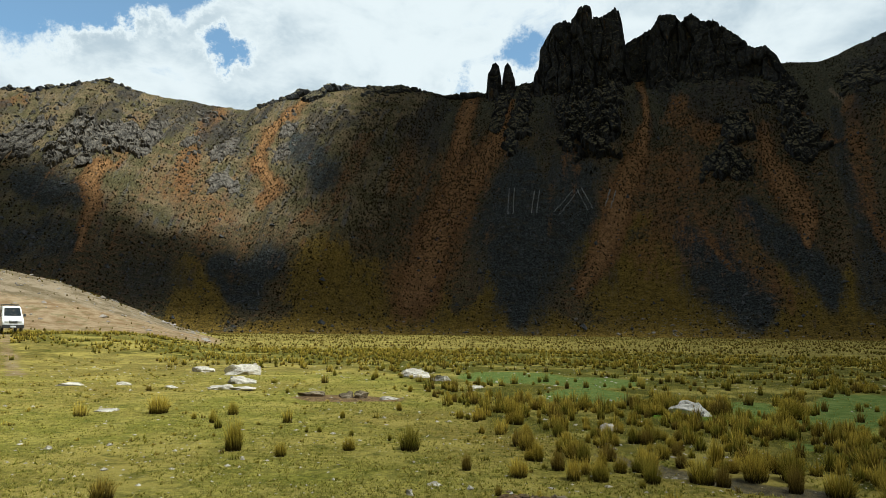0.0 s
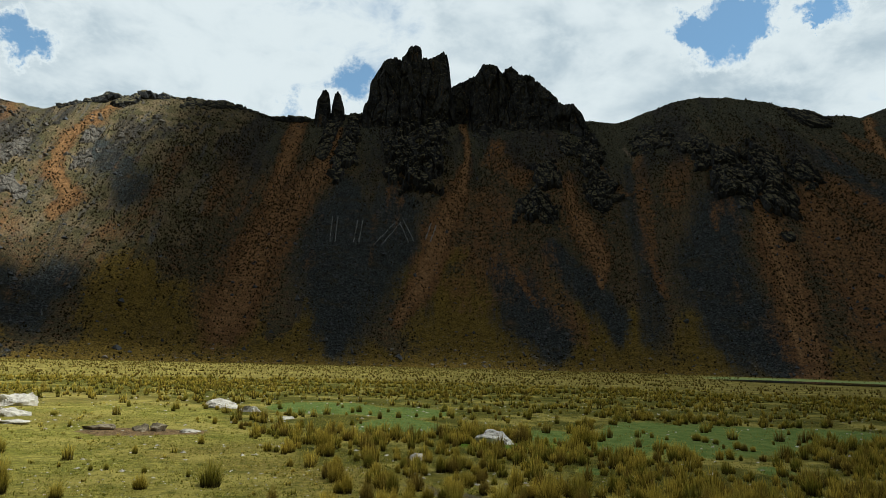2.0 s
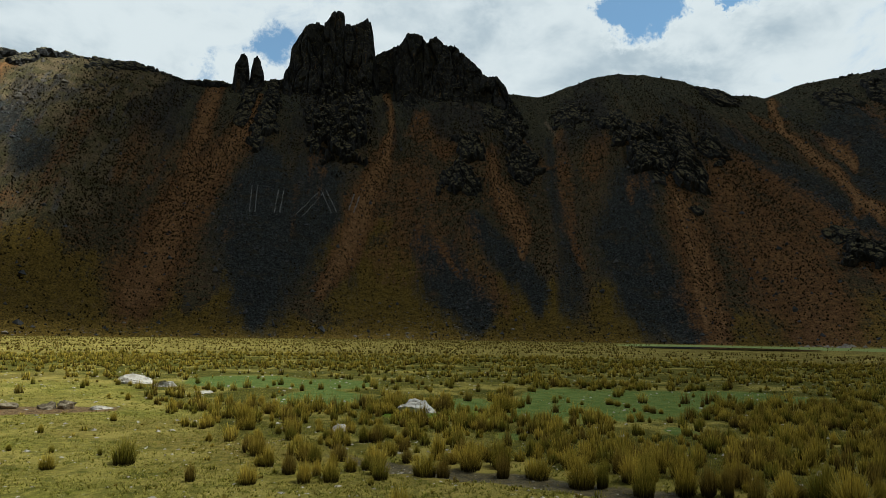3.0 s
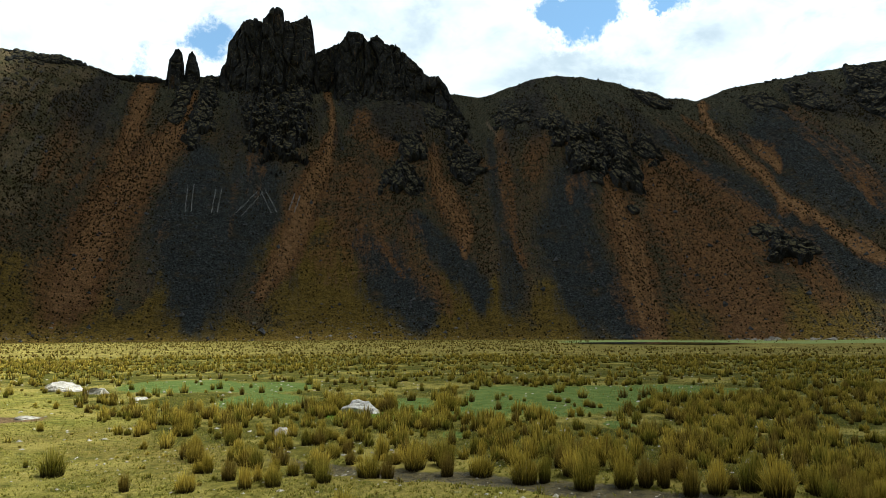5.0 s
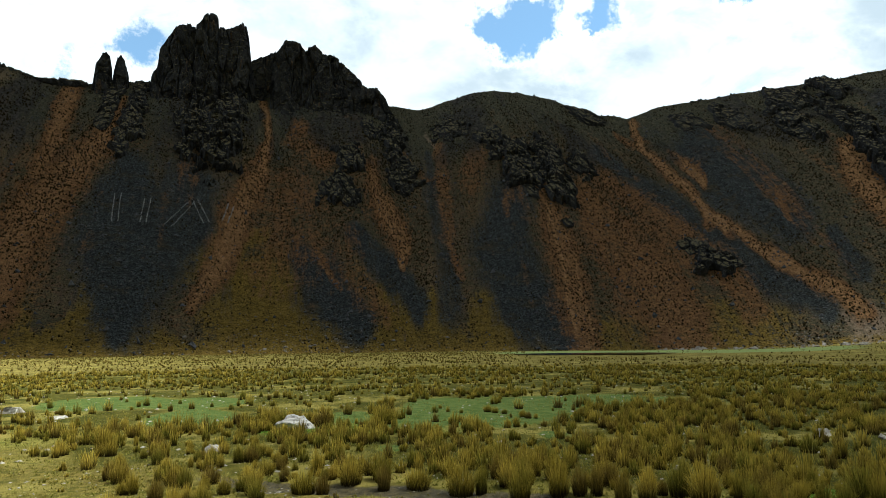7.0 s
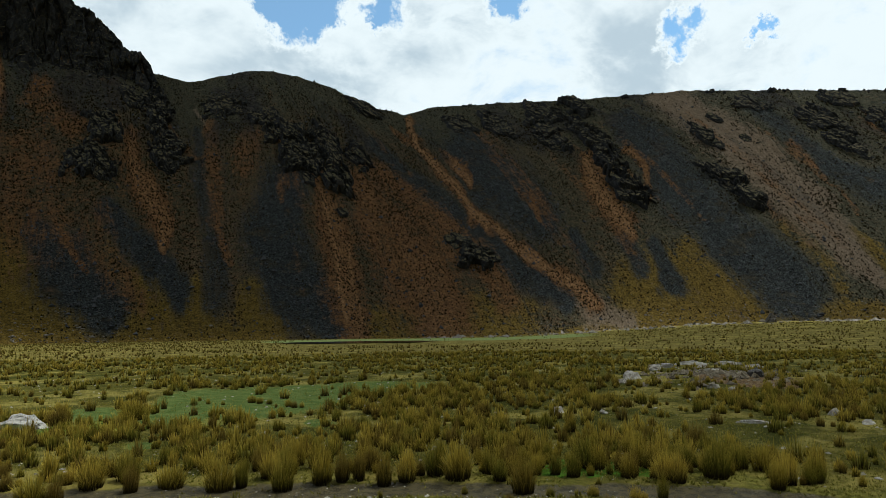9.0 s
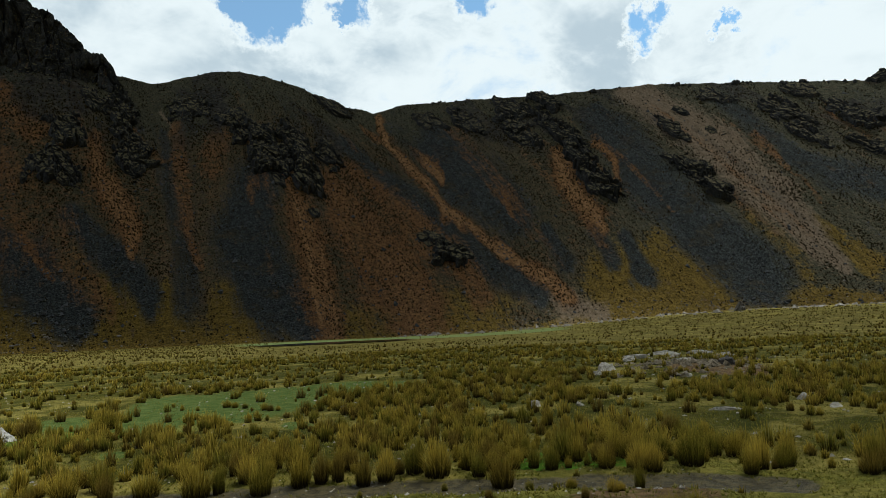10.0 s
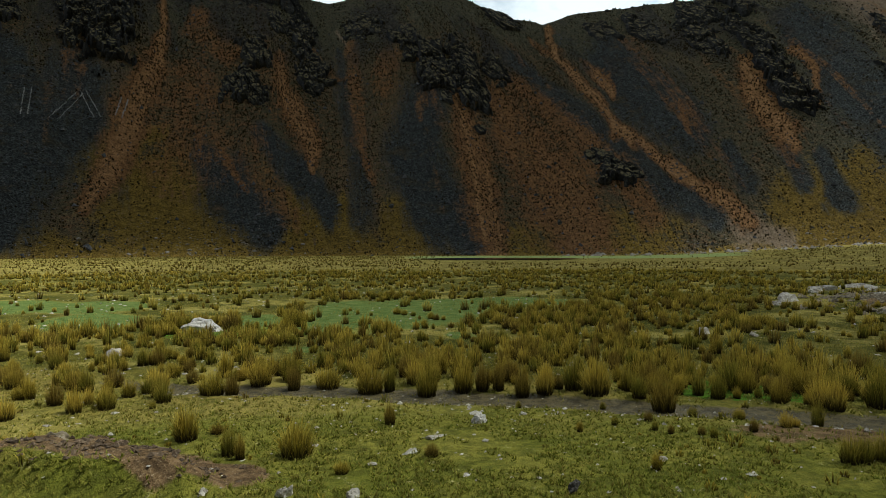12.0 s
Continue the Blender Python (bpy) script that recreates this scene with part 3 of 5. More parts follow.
run("orange", 0.95, (27.3, 0.585, 0.93), (28.6, 0.492, 1.73), (28.1, 0.398, 1.37), (29.0, 0.251, 0.52))
run("orange", 0.7, (34.6, 0.910, 1.34), (33.2, 0.936, 1.03))
run("orange", 0.5, (22.7, 0.522, 3.73), (18.8, 0.435, 3.05))
run("orange", 0.55, (2.3, 0.759, 1.72), (4.7, 0.462, 0.96))
run("orange", 0.5, (6.8, 0.702, 1.89), (9.1, 0.441, 1.70), (12.8, 0.338, 1.39))
run("orange", 0.6, (26.0, 0.642, 0.55), (26.9, 0.562, 0.54))
run("scree", 1.0, (-6.8, 0.562, 3.20), (-6.7, 0.425, 6.33), (-6.6, 0.294, 8.01), (-6.7, 0.181, 5.90), (-6.5, 0.077, 2.51))
run("scree", 0.9, (-11.1, 0.512, 4.88), (-11.1, 0.398, 4.89), (-9.0, 0.271, 4.78))
run("scree", 1.0, (-20.1, 0.304, 1.91), (-22.2, 0.201, 4.61), (-25.1, 0.090, 2.89))
run("scree", 0.95, (-24.7, 0.375, 1.74), (-28.3, 0.214, 2.62), (-30.2, 0.130, 2.13))
run("scree", 0.7, (-31.2, 0.736, 0.76), (-31.4, 0.518, 1.64), (-32.7, 0.311, 1.93), (-32.9, 0.104, 2.11))
run("scree", 1.0, (-38.5, 0.495, 3.74), (-37.3, 0.308, 5.20), (-39.1, 0.174, 5.13), (-41.8, 0.067, 3.64), (-43.4, 0.013, 1.97))
run("scree", 0.85, (-45.9, 0.763, 1.75), (-50.3, 0.548, 2.08), (-53.6, 0.391, 2.14), (-56.9, 0.264, 2.09), (-60.3, 0.130, 1.73))
run("scree", 0.6, (-18.5, 0.957, 2.76), (-20.0, 0.843, 3.74))
run("scree", 0.95, (-54.0, 0.742, 4.31), (-56.7, 0.548, 6.26), (-60.5, 0.398, 3.83))
run("scree", 1.0, (-59.2, 0.278, 1.25), (-60.7, 0.154, 1.72), (-62.3, 0.094, 1.61))
run("scree", 0.95, (-63.1, 0.334, 1.23), (-64.6, 0.227, 1.60))
run("scree", 0.95, (-67.1, 0.308, 1.57), (-68.4, 0.197, 1.55))
run("scree", 0.95, (-69.6, 0.281, 1.18), (-70.2, 0.214, 1.35), (-70.7, 0.147, 2.23))
run("scree", 0.95, (-67.4, 0.860, 2.27), (-69.8, 0.682, 4.03), (-71.9, 0.495, 4.41), (-74.7, 0.328, 4.27), (-77.5, 0.197, 4.51), (-79.7, 0.094, 4.34))
run("scree", 0.9, (-82.3, 0.599, 1.52), (-85.3, 0.508, 3.23), (-88.3, 0.431, 3.03))
run("scree", 0.8, (-77.6, 0.920, 2.04), (-79.9, 0.773, 1.98), (-82.1, 0.635, 1.53))
run("scree", 0.9, (32.1, 0.505, 3.17), (29.4, 0.435, 2.60))
run("scree", 0.7, (32.8, 0.294, 3.79), (29.6, 0.298, 2.21))
run("scree", 1.0, (18.0, 0.171, 1.75), (16.2, 0.140, 2.68))
run("scree", 0.95, (14.5, 0.237, 2.55), (18.9, 0.197, 1.74))
run("scree", 0.5, (24.4, 0.181, 4.03), (21.5, 0.171, 2.52))
run("scree", 0.85, (12.6, 0.716, 2.75), (10.3, 0.538, 3.28))
run("scree", 0.55, (17.3, 0.886, 1.05), (17.4, 0.712, 1.32))
run("mustard", 0.95, (-3.9, 0.167, 0.65), (-4.3, 0.094, 2.19), (-3.8, 0.033, 5.21))
run("mustard", 1.0, (-18.2, 0.184, 1.41), (-17.0, 0.104, 9.31), (-18.2, 0.023, 15.82))
run("mustard", 0.95, (-37.2, 0.161, 0.76), (-36.3, 0.094, 3.79), (-37.3, 0.017, 7.03))
run("mustard", 0.9, (-27.1, 0.194, 0.97), (-28.5, 0.084, 3.38), (-28.5, 0.023, 7.69))
run("mustard", 0.85, (-31.4, 0.134, 1.93), (-31.7, 0.040, 5.28))
run("mustard", 0.8, (2.1, 0.134, 5.44), (2.3, 0.047, 8.27))
run("mustard", 0.75, (-17.2, 0.371, 1.41), (-13.5, 0.314, 2.73), (-11.2, 0.268, 2.23))
run("mustard", 0.6, (-46.4, 0.043, 3.91), (-52.6, 0.033, 6.37), (-58.3, 0.043, 5.03))
run("mustard", 0.9, (-69.1, 0.107, 6.78), (-75.1, 0.040, 8.00))
run("mustard", 0.7, (-72.5, 0.268, 2.63), (-73.7, 0.251, 1.73))
run("mustard", 0.7, (-83.6, 0.324, 1.11), (-86.9, 0.154, 2.41))
run("mustard", 0.6, (-79.4, 0.344, 1.60), (-82.5, 0.124, 1.50))
run("mustard", 0.9, (10.3, 0.157, 6.10), (8.8, 0.057, 11.29))
run("mustard", 0.8, (21.1, 0.191, 2.54), (20.1, 0.094, 5.97))
run("orange", 1.0, (-41.5, 0.478, 0.32), (-42.2, 0.344, 0.37), (-42.8, 0.251, 0.41), (-42.9, 0.134, 0.41), (-43.5, 0.047, 0.40))
run("orange", 1.0, (-43.7, 0.314, 0.27), (-44.1, 0.171, 0.31), (-44.9, 0.067, 0.31))
run("pale", 0.7, (-31.0, 0.843, 0.24), (-32.3, 0.682, 0.24), (-31.4, 0.595, 0.19))
run("orange", 0.8, (-67.9, 0.699, 0.36), (-69.2, 0.595, 0.36), (-69.3, 0.455, 0.32))


def zone_at(zone, u, s):
    total = np.zeros_like(u)
    az = slope_place(u, s)[0]
    # a flat map of the slope, about as wide as it is high: degrees across, and s from 0 to 20
    x = az + 0.6 * (rough_noise(u * 0.5, s * 9.0, 3, 61) - 0.5) + 0.3 * (rough_noise(u * 2.2, s * 20.0, 3, 67) - 0.5)
    y = 20 * s + 1.2 * (rough_noise(u * 1.1, s * 8.0, 3, 63) - 0.5)
    for z, strength, places in RUNS:
        if z != zone:
            continue
        for (ax, ay, aw), (bx, by, bw) in zip(places, places[1:]):
            ay, by, reach = ay * 20, by * 20, 0.9 * max(aw, bw)
            near = np.flatnonzero((x > min(ax, bx) - reach) & (x < max(ax, bx) + reach) & (y > min(ay, by) - reach) & (y < max(ay, by) + reach))
            px, py = x[near], y[near]
            f = np.clip(((px - ax) * (bx - ax) + (py - ay) * (by - ay)) / ((bx - ax) ** 2 + (by - ay) ** 2), 0, 1)
            off = np.hypot(px - ax - f * (bx - ax), py - ay - f * (by - ay)) / (0.5 * (aw + (bw - aw) * f))
            total[near] = np.maximum(total[near], strength * (1 - step_up(off, 0.30, 1.65)))
    if zone == "upper":
        high = step_up(s + 0.35 * (rough_noise(u * 0.2, s * 3.0, 3, 73) - 0.5), 0.62, 0.86)
        return np.maximum(high, np.interp(u, [-60, -47], [0.85, 0.0]))
    if zone == "tan":
        return step_up(u, -4, 6) * step_up(s + 0.3 * (rough_noise(u * 0.3, s * 4.0, 3, 79) - 0.5), 0.22, 0.42)
    if zone == "mustard":
        edge = 0.055 + 0.06 * (rough_noise(u * 0.28, s * 0 + 2.0, 3, 71) - 0.5) * 2
        total = np.maximum(total, 0.8 * (1 - step_up(s, edge - 0.04, edge + 0.04)) * step_up(s, -0.2, -0.1))
    if zone == "orange":
        streak = rough_noise(u * 0.9, s * 1.6, 4, 77)
        total = np.maximum(total, 0.42 * step_up(streak, 0.52, 0.72) * step_up(s, 0.1, 0.3) * (1 - step_up(s, 0.8, 0.95)))
    if zone == "scree":
        streak = rough_noise(u * 0.7 + 9, s * 2.0, 4, 83)
        total = np.maximum(total, 0.4 * step_up(streak, 0.54, 0.70) * step_up(s, 0.08, 0.2) * (1 - step_up(s, 0.9, 1.0)))
    if zone == "rock":
        total = np.maximum(total, 0.65 * step_up(rough_noise(u * 0.5, s * 5.0, 4, 91), 0.5, 0.66) * step_up(s, 0.55, 0.75))
    return total


def build_mountain():
    u = np.arange(-112, 88, 0.12)
    s = np.concatenate([[-0.12, -0.05], np.linspace(0, 1, 230), 1 + np.linspace(0.015, 1.0, 26)])
    ss, uu = np.meshgrid(s, u, indexing="ij")
    flat_s, flat_u = ss.ravel(), uu.ravel()
    verts = slope_point(flat_u, flat_s)
    zones = {key: zone_at(key, flat_u, flat_s) for key in ("orange", "scree", "pale", "mustard", "rock", "upper", "tan")}
    zones["across"], zones["height"] = flat_u, flat_s * 4.0 + 0.25 * rough_noise(flat_u * 0.3, flat_s * 3.0, 2, 69)
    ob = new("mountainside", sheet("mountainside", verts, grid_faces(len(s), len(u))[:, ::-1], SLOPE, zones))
    return tagged(ob, "steep dark mountainside with orange soil chutes and grey scree", "mountain", kind="structure")


build_mountain()

# ---- the cloud layer whose shadow lies on the mountainside ----
CLOUD_Z = 1500.0


def shade_at(x, y):
    """How much sun the cloud keeps from the level ground at x, y."""
    az, r = np.degrees(np.arctan2(-x, y)), np.hypot(x, y)
    soft = 26 * (rough_noise(x * 0.02, y * 0.02, 3, 15) - 0.5)
    slope = np.interp(az, [-90, -70, -58, -42], [0.74, 0.80, 0.92, 0.95]) * step_up(r + soft, 158, 182) * (1 - 0.6 * step_up(-az, 52, 60) * (1 - step_up(r, 186, 220)))
    window = step_up(y - 0.45 * np.maximum(-x - 100, 0) + soft, 208, 234) * step_up(-x - 0.28 * (y - 250) + soft, 62, 92)
    meadow = np.interp(az, [-110, -62, -45, -20, -8, 6], [0.80, 0.80, 0.79, 0.60, 0.30, 0.0]) * (1 - 0.7 * step_up(-az, 58, 66) * step_up(r, 160, 180))
    return np.clip(np.maximum(slope * (1 - window), meadow), 0, 1) * (1 - step_up(np.hypot(x - 60, y - 150), 430, 480))


def build_cloud():
    x, y = np.arange(-440, 561, 12.0), np.arange(-120, 621, 12.0)
    yy, xx = np.meshgrid(y, x, indexing="ij")
    fx, fy = xx.ravel(), yy.ravel()
    dense = shade_at(fx, fy)
    dense *= step_up(fy, -110, -20)
    side = towards(SUN_AZ, SUN_EL)
    shift = side * (CLOUD_Z / side.z)
    thick = 8 + 70 * dense * (0.6 + rough_noise(fx * 0.012, fy * 0.012, 3, 19))
    low = np.stack([fx + shift.x, fy + shift.y, np.full_like(fx, CLOUD_Z)], -1)
    high = low + np.stack([thick * side.x / side.z, thick * side.y / side.z, thick], -1)
    quads = grid_faces(len(y), len(x))
    keep = dense[quads].max(1) > 0.01
    quads = quads[keep]
    n = len(fx)
    edges = np.concatenate([quads[:, [a, (a + 1) % 4]] for a in range(4)])
    pair = {tuple(e) for e in edges.tolist()}
    rim = np.array([(p, q, q + n, p + n) for p, q in sorted(pair) if (q, p) not in pair], int).reshape(-1, 4)
    faces = np.concatenate([quads[:, ::-1], quads + n, rim])
    m, nn, at = material("cloud")
    tint = nn.mix(nn.noise(at, 0.01, 5), (0.55, 0.57, 0.60), (0.8, 0.8, 0.8))
    puff = nn.surface(tint, 1.0, None, 0.0)
    out = next(k for k in nn.tree.nodes if k.type == "OUTPUT_MATERIAL")
    clear, both = nn.tree.nodes.new("ShaderNodeBsdfTransparent"), nn.tree.nodes.new("ShaderNodeMixShader")
    nn.wire(nn.attr("dense"), both.inputs[0]), nn.wire(clear.outputs[0], both.inputs[1]), nn.wire(puff.outputs[0], both.inputs[2])
    nn.wire(both.outputs[0], out.inputs[0])
    each = 1 - np.sqrt(1 - np.clip(dense, 0, 1))
    ob = new("cloud", sheet("cloud", np.vstack([low, high]), faces, m, {"dense": np.concatenate([each, each])}))
    return tagged(ob, "grey cloud drifting in front of the sun", "cloud", kind="structure")


build_cloud()


# ---- crags ----
def ico(level):
    bm = bmesh.new()
    bmesh.ops.create_icosphere(bm, subdivisions=level, radius=1.0)
    v = np.array([p.co[:] for p in bm.verts])
    f = np.array([[p.index for p in t.verts] for t in bm.faces])
    bm.free()
    return v, f


BALLS = {k: ico(k) for k in (1, 2, 3, 4)}


def boulder_shape(level, rng, cuts=9, bumps=0.10):
    """An angular stone about 1 across each half-axis: a ball with flat breaks and a rough skin."""
    v, f = BALLS[level]
    v = v.copy()
    for _ in range(cuts):
        d = rng.normal(size=3)
        d /= np.linalg.norm(d)
        over = np.maximum(v @ d - rng.uniform(0.34, 0.74), 0)
        v -= over[:, None] * d
    k = rng.uniform(0, 50)
    v *= (1 + bumps * 2 * (rough_noise(v[:, 0] * 3.1 + k, v[:, 1] * 3.1 + v[:, 2] * 2.9, 3, 3) - 0.5))[:, None]
    return v, f


class Heap:
    """Gathers pieces into one mesh."""

    def __init__(self):
        self.v, self.f, self.n, self.a, self.t = [], [], 0, [], []

    def add(self, v, f, along=None, tone=0.0):
        self.v.append(v), self.f.append(f + self.n), self.t.append(np.full(len(v), tone))
        self.a.append(np.zeros(len(v)) if along is None else along)
        self.n += len(v)

    def mesh(self, name, mat, smooth=False):
        return sheet(name, np.vstack(self.v), np.vstack(self.f), mat, {"along": np.concatenate(self.a), "tone": np.concatenate(self.t)}, smooth)


def rock_wall(name, profile, deep, seed, low_el, parent=None, label="", ahead=0.0, lean=0.12, step=0.07):
    """A solid craggy mass with cracked pillars, under a skyline profile of (bearing, elevation)."""
    az, el = np.array(profile)[::-1].T
    a = np.arange(az[0], az[-1], step)
    e = np.interp(a, az, el)
    crack, value = blocks(a * 2.2, a * 0 + 0.5, seed)
    inside = np.minimum(1, np.minimum(a - az[0], az[-1] - a) / 0.5)
    e = e - 0.20 + 0.22 * (value - 0.55) * inside + 0.14 * (rough_noise(a * 3.0, a * 0, 3, seed) - 0.55) * inside
    mid = np.interp(a, FOOT_AZ, FOOT_R) + DEPTH * 0.985 - ahead
    top, low = EYE + mid * np.tan(np.radians(e)), EYE + mid * np.tan(np.radians(low_el)) - 22
    rows, over = 84, 5
    # up the front, over the top, down the back
    h = np.concatenate([np.linspace(0, 1, rows), np.ones(over), np.linspace(1, 0, 8)])
    back = np.concatenate([np.zeros(rows), np.linspace(0, 1, over + 2)[1:-1], np.ones(8)])
    hh, aa = np.meshgrid(h, a, indexing="ij")
    bb, _ = np.meshgrid(back, a, indexing="ij")
    z = low + (top - low) * hh
    ledge = z / 9.0 + 2 * rough_noise(aa * 0.8, z * 0.02, 2, seed + 3)
    warp = 0.9 * (rough_noise(aa * 0.9, z * 0.05, 3, seed + 4) - 0.5)
    c1, v1 = blocks(aa * 0.75 + warp, z / 34.0 + warp, seed + 1)
    c2, v2 = blocks(aa * 1.9 + warp, z / 6.0 + warp, seed + 2)
    c3, v3 = blocks(aa * 5.0, z / 1.7, seed + 5)
    out = 8.0 * v1 - 2.0 * (1 - step_up(c1, 0.0, 0.08)) + 3.0 * v2 - 0.4 * (1 - step_up(c2, 0, 0.12)) + 1.1 * v3 + 1.6 * (ledge - np.floor(ledge))
    out = out + 0.9 * (rough_noise(aa * 9.0, z * 0.5, 3, seed + 7) - 0.5)
    thick = deep * (1.15 - 0.75 * hh)
    r = mid + np.where(bb > 0, thick * (2 * bb - 1), -thick) - np.where(bb == 0, out * (1 - 0.4 * hh), 0) + lean * (z - low) * (bb == 0) * 0.3
    z = z + np.where((bb > 0) & (bb < 1), 1.5 * (rough_noise(aa * 6, bb * 4, 2, seed + 8) - 0.7), 0)
    rad = np.radians(aa)
    verts = np.stack([-r * np.sin(rad), r * np.cos(rad), z], -1).reshape(-1, 3)
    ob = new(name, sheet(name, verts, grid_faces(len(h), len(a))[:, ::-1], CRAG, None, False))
    if parent is not None:
        ob.parent = parent
        return ob
    return tagged(ob, label, "rock tower")


tower = tagged(new("rock_tower"), "jagged dark rock tower split into tall pillars", "rock tower")
rock_wall("pillar", [(-7.7, 19.5), (-7.9, 21.1), (-8.3, 21.8), (-8.4, 23.1), (-8.9, 23.95), (-9.55, 24.9), (-10.1, 25.15), (-11.1, 25.1), (-11.5, 23.5), (-11.9, 21)], 8.5, 4, 19.3, tower)
rock_wall("pillar", [(-10.9, 21), (-11.15, 25.2), (-11.9, 26.1), (-12.5, 26.3), (-12.9, 26.05), (-13.1, 24.4), (-13.4, 21)], 7.5, 5, 19.3, tower, ahead=4.0)
rock_wall("pillar", [(-12.7, 21), (-13.0, 25.2), (-14.0, 25.35), (-14.85, 25.75), (-15.25, 25.65), (-15.5, 24.7), (-15.8, 22.8), (-16.2, 20)], 8.0, 6, 19.3, tower, ahead=1.0)
crest = tagged(new("rock_crest"), "long dark crest of weathered rock on the ridge", "rock crest")
rock_wall("buttress", [(-15.2, 20.0), (-15.6, 23.0), (-16.0, 23.2), (-16.95, 23.75), (-17.7, 23.9), (-18.3, 23.5), (-18.7, 21)], 8.0, 7, 19.3, crest, ahead=-3.0)
rock_wall("buttress", [(-17.3, 21.0), (-17.75, 23.9), (-18.4, 24.55), (-19.1, 24.85), (-19.85, 24.7), (-20.3, 24.2), (-20.8, 22.5)], 9.5, 8, 19.3, crest, ahead=2.0)
rock_wall("buttress", [(-19.9, 22.0), (-20.3, 24.3), (-21.3, 24.5), (-21.9, 24.05), (-23.05, 23.8), (-23.8, 23.25), (-24.6, 22.6), (-25.25, 21.9), (-25.8, 20)], 9.0, 9, 19.3, crest)
rock_wall("buttress", [(-24.9, 20.0), (-25.3, 21.7), (-25.95, 21.5), (-26.6, 21.5), (-27.3, 20.8), (-27.9, 19.5)], 6.0, 10, 19.3, crest, ahead=3.0)
rock_wall("rock_pinnacle", [(-3.5, 18.5), (-3.7, 20.3), (-3.8, 21.4), (-4.2, 22.15), (-4.5, 22.3), (-4.8, 21.95), (-5.0, 21.0), (-5.2, 18.5)], 4.0, 11, 18.4, label="slender dark rock pinnacle standing on the ridge")
rock_wall("rock_pinnacle", [(-4.95, 18.5), (-5.1, 20.8), (-5.3, 21.95), (-5.55, 22.3), (-5.85, 21.9), (-6.2, 20.9), (-6.5, 18.5)], 4.0, 13, 18.4, label="slender dark rock pinnacle standing on the ridge")


def outcrop(u, s, wide, high, size, seed, label="dark rock outcrop breaking through the steep slope", mat=None):
    """Cracked bedrock bulging out of the slope: wide in degrees across, high in the slope's measure, size in metres."""
    n, k = int(30 + wide * 11), int(30 + high * 420)
    pp, qq = np.meshgrid(np.linspace(-1, 1, n), np.linspace(-1, 1, k), indexing="xy")
    uu, ss = u + pp.ravel() * wide * 0.62, np.minimum(s + qq.ravel() * high * 0.62, 1.0)
    ragged = 1.1 * (rough_noise(uu * 1.3 + seed, ss * 34.0, 4, seed) - 0.5)
    warp = 1.0 * (rough_noise(uu * 1.0, ss * 46.0, 3, seed + 6) - 0.5)
    c1, v1 = blocks(uu * 1.1 + warp, ss * 22.0 + 0.6 * warp, seed + 1)
    c2, v2 = blocks(uu * 2.6 + warp, ss * 56.0 + 0.6 * warp, seed + 2)
    c3, v3 = blocks(uu * 5.0, ss * 140.0, seed + 3)
    body = 1 - step_up(np.hypot(pp.ravel(), qq.ravel()) + ragged + 0.35 * (v1 - 0.5), 0.62, 0.80)
    rise = 0.05 + 0.75 * v1 - 0.40 * (1 - step_up(c1, 0, 0.10)) + 0.45 * v2 - 0.2 * (1 - step_up(c2, 0, 0.12)) + 0.20 * v3
    rise = 0.62 * size * (body * rise) - 1.4 * (1 - step_up(body, 0.0, 0.3))
    at = slope_point(uu, ss)
    az = np.radians(slope_place(uu, ss)[0])
    verts = at + np.stack([np.sin(az) * 0.86, -np.cos(az) * 0.86, 0.42 + 0 * az], -1) * rise[:, None]
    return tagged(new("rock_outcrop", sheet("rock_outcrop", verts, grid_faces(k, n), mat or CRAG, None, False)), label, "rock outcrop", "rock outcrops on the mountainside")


CRAG_WALL = "broken dark cliff below the rock tower"
outcrop(-7.7, 0.763, 1.84, 0.274, 6.0, 1, CRAG_WALL)
outcrop(-5.6, 0.913, 1.47, 0.171, 5.0, 2, CRAG_WALL)
outcrop(-7.3, 0.950, 1.25, 0.161, 5.0, 3, CRAG_WALL)
outcrop(-5.8, 0.809, 1.06, 0.120, 4.0, 4, CRAG_WALL)
outcrop(-11.9, 0.763, 2.65, 0.311, 9.0, 5, CRAG_WALL)
outcrop(-13.7, 0.692, 3.15, 0.274, 10.0, 6, CRAG_WALL)
outcrop(-14.3, 0.883, 2.25, 0.237, 6.0, 8, CRAG_WALL)
outcrop(-22.6, 0.518, 3.07, 0.117, 7.0, 9)
outcrop(-23.5, 0.662, 2.39, 0.164, 6.0, 10)
outcrop(-27.5, 0.793, 2.20, 0.278, 7.0, 11)
outcrop(-27.7, 0.625, 2.70, 0.177, 7.0, 12)
outcrop(-25.8, 0.836, 2.38, 0.127, 4.0, 13)
outcrop(-32.3, 0.829, 2.84, 0.130, 4.0, 14)
outcrop(-35.2, 0.746, 2.80, 0.084, 5.0, 15)
outcrop(-36.3, 0.632, 3.71, 0.217, 8.0, 16)
outcrop(-38.9, 0.679, 2.00, 0.194, 7.0, 17)
outcrop(-38.7, 0.538, 2.08, 0.137, 9.0, 18)
outcrop(-41.2, 0.672, 2.22, 0.130, 6.0, 19)
outcrop(-36.6, 0.502, 0.92, 0.047, 4.0, 20)
outcrop(-44.6, 0.960, 3.06, 0.094, 4.0, 21)
outcrop(-45.8, 0.261, 3.26, 0.090, 6.0, 22)
outcrop(-45.1, 0.318, 1.99, 0.047, 3.0, 23)
outcrop(-38.2, 0.405, 1.00, 0.040, 3.0, 24)
outcrop(-62.9, 0.943, 2.32, 0.164, 7.0, 25)
outcrop(-61.3, 0.803, 2.32, 0.254, 8.0, 26)
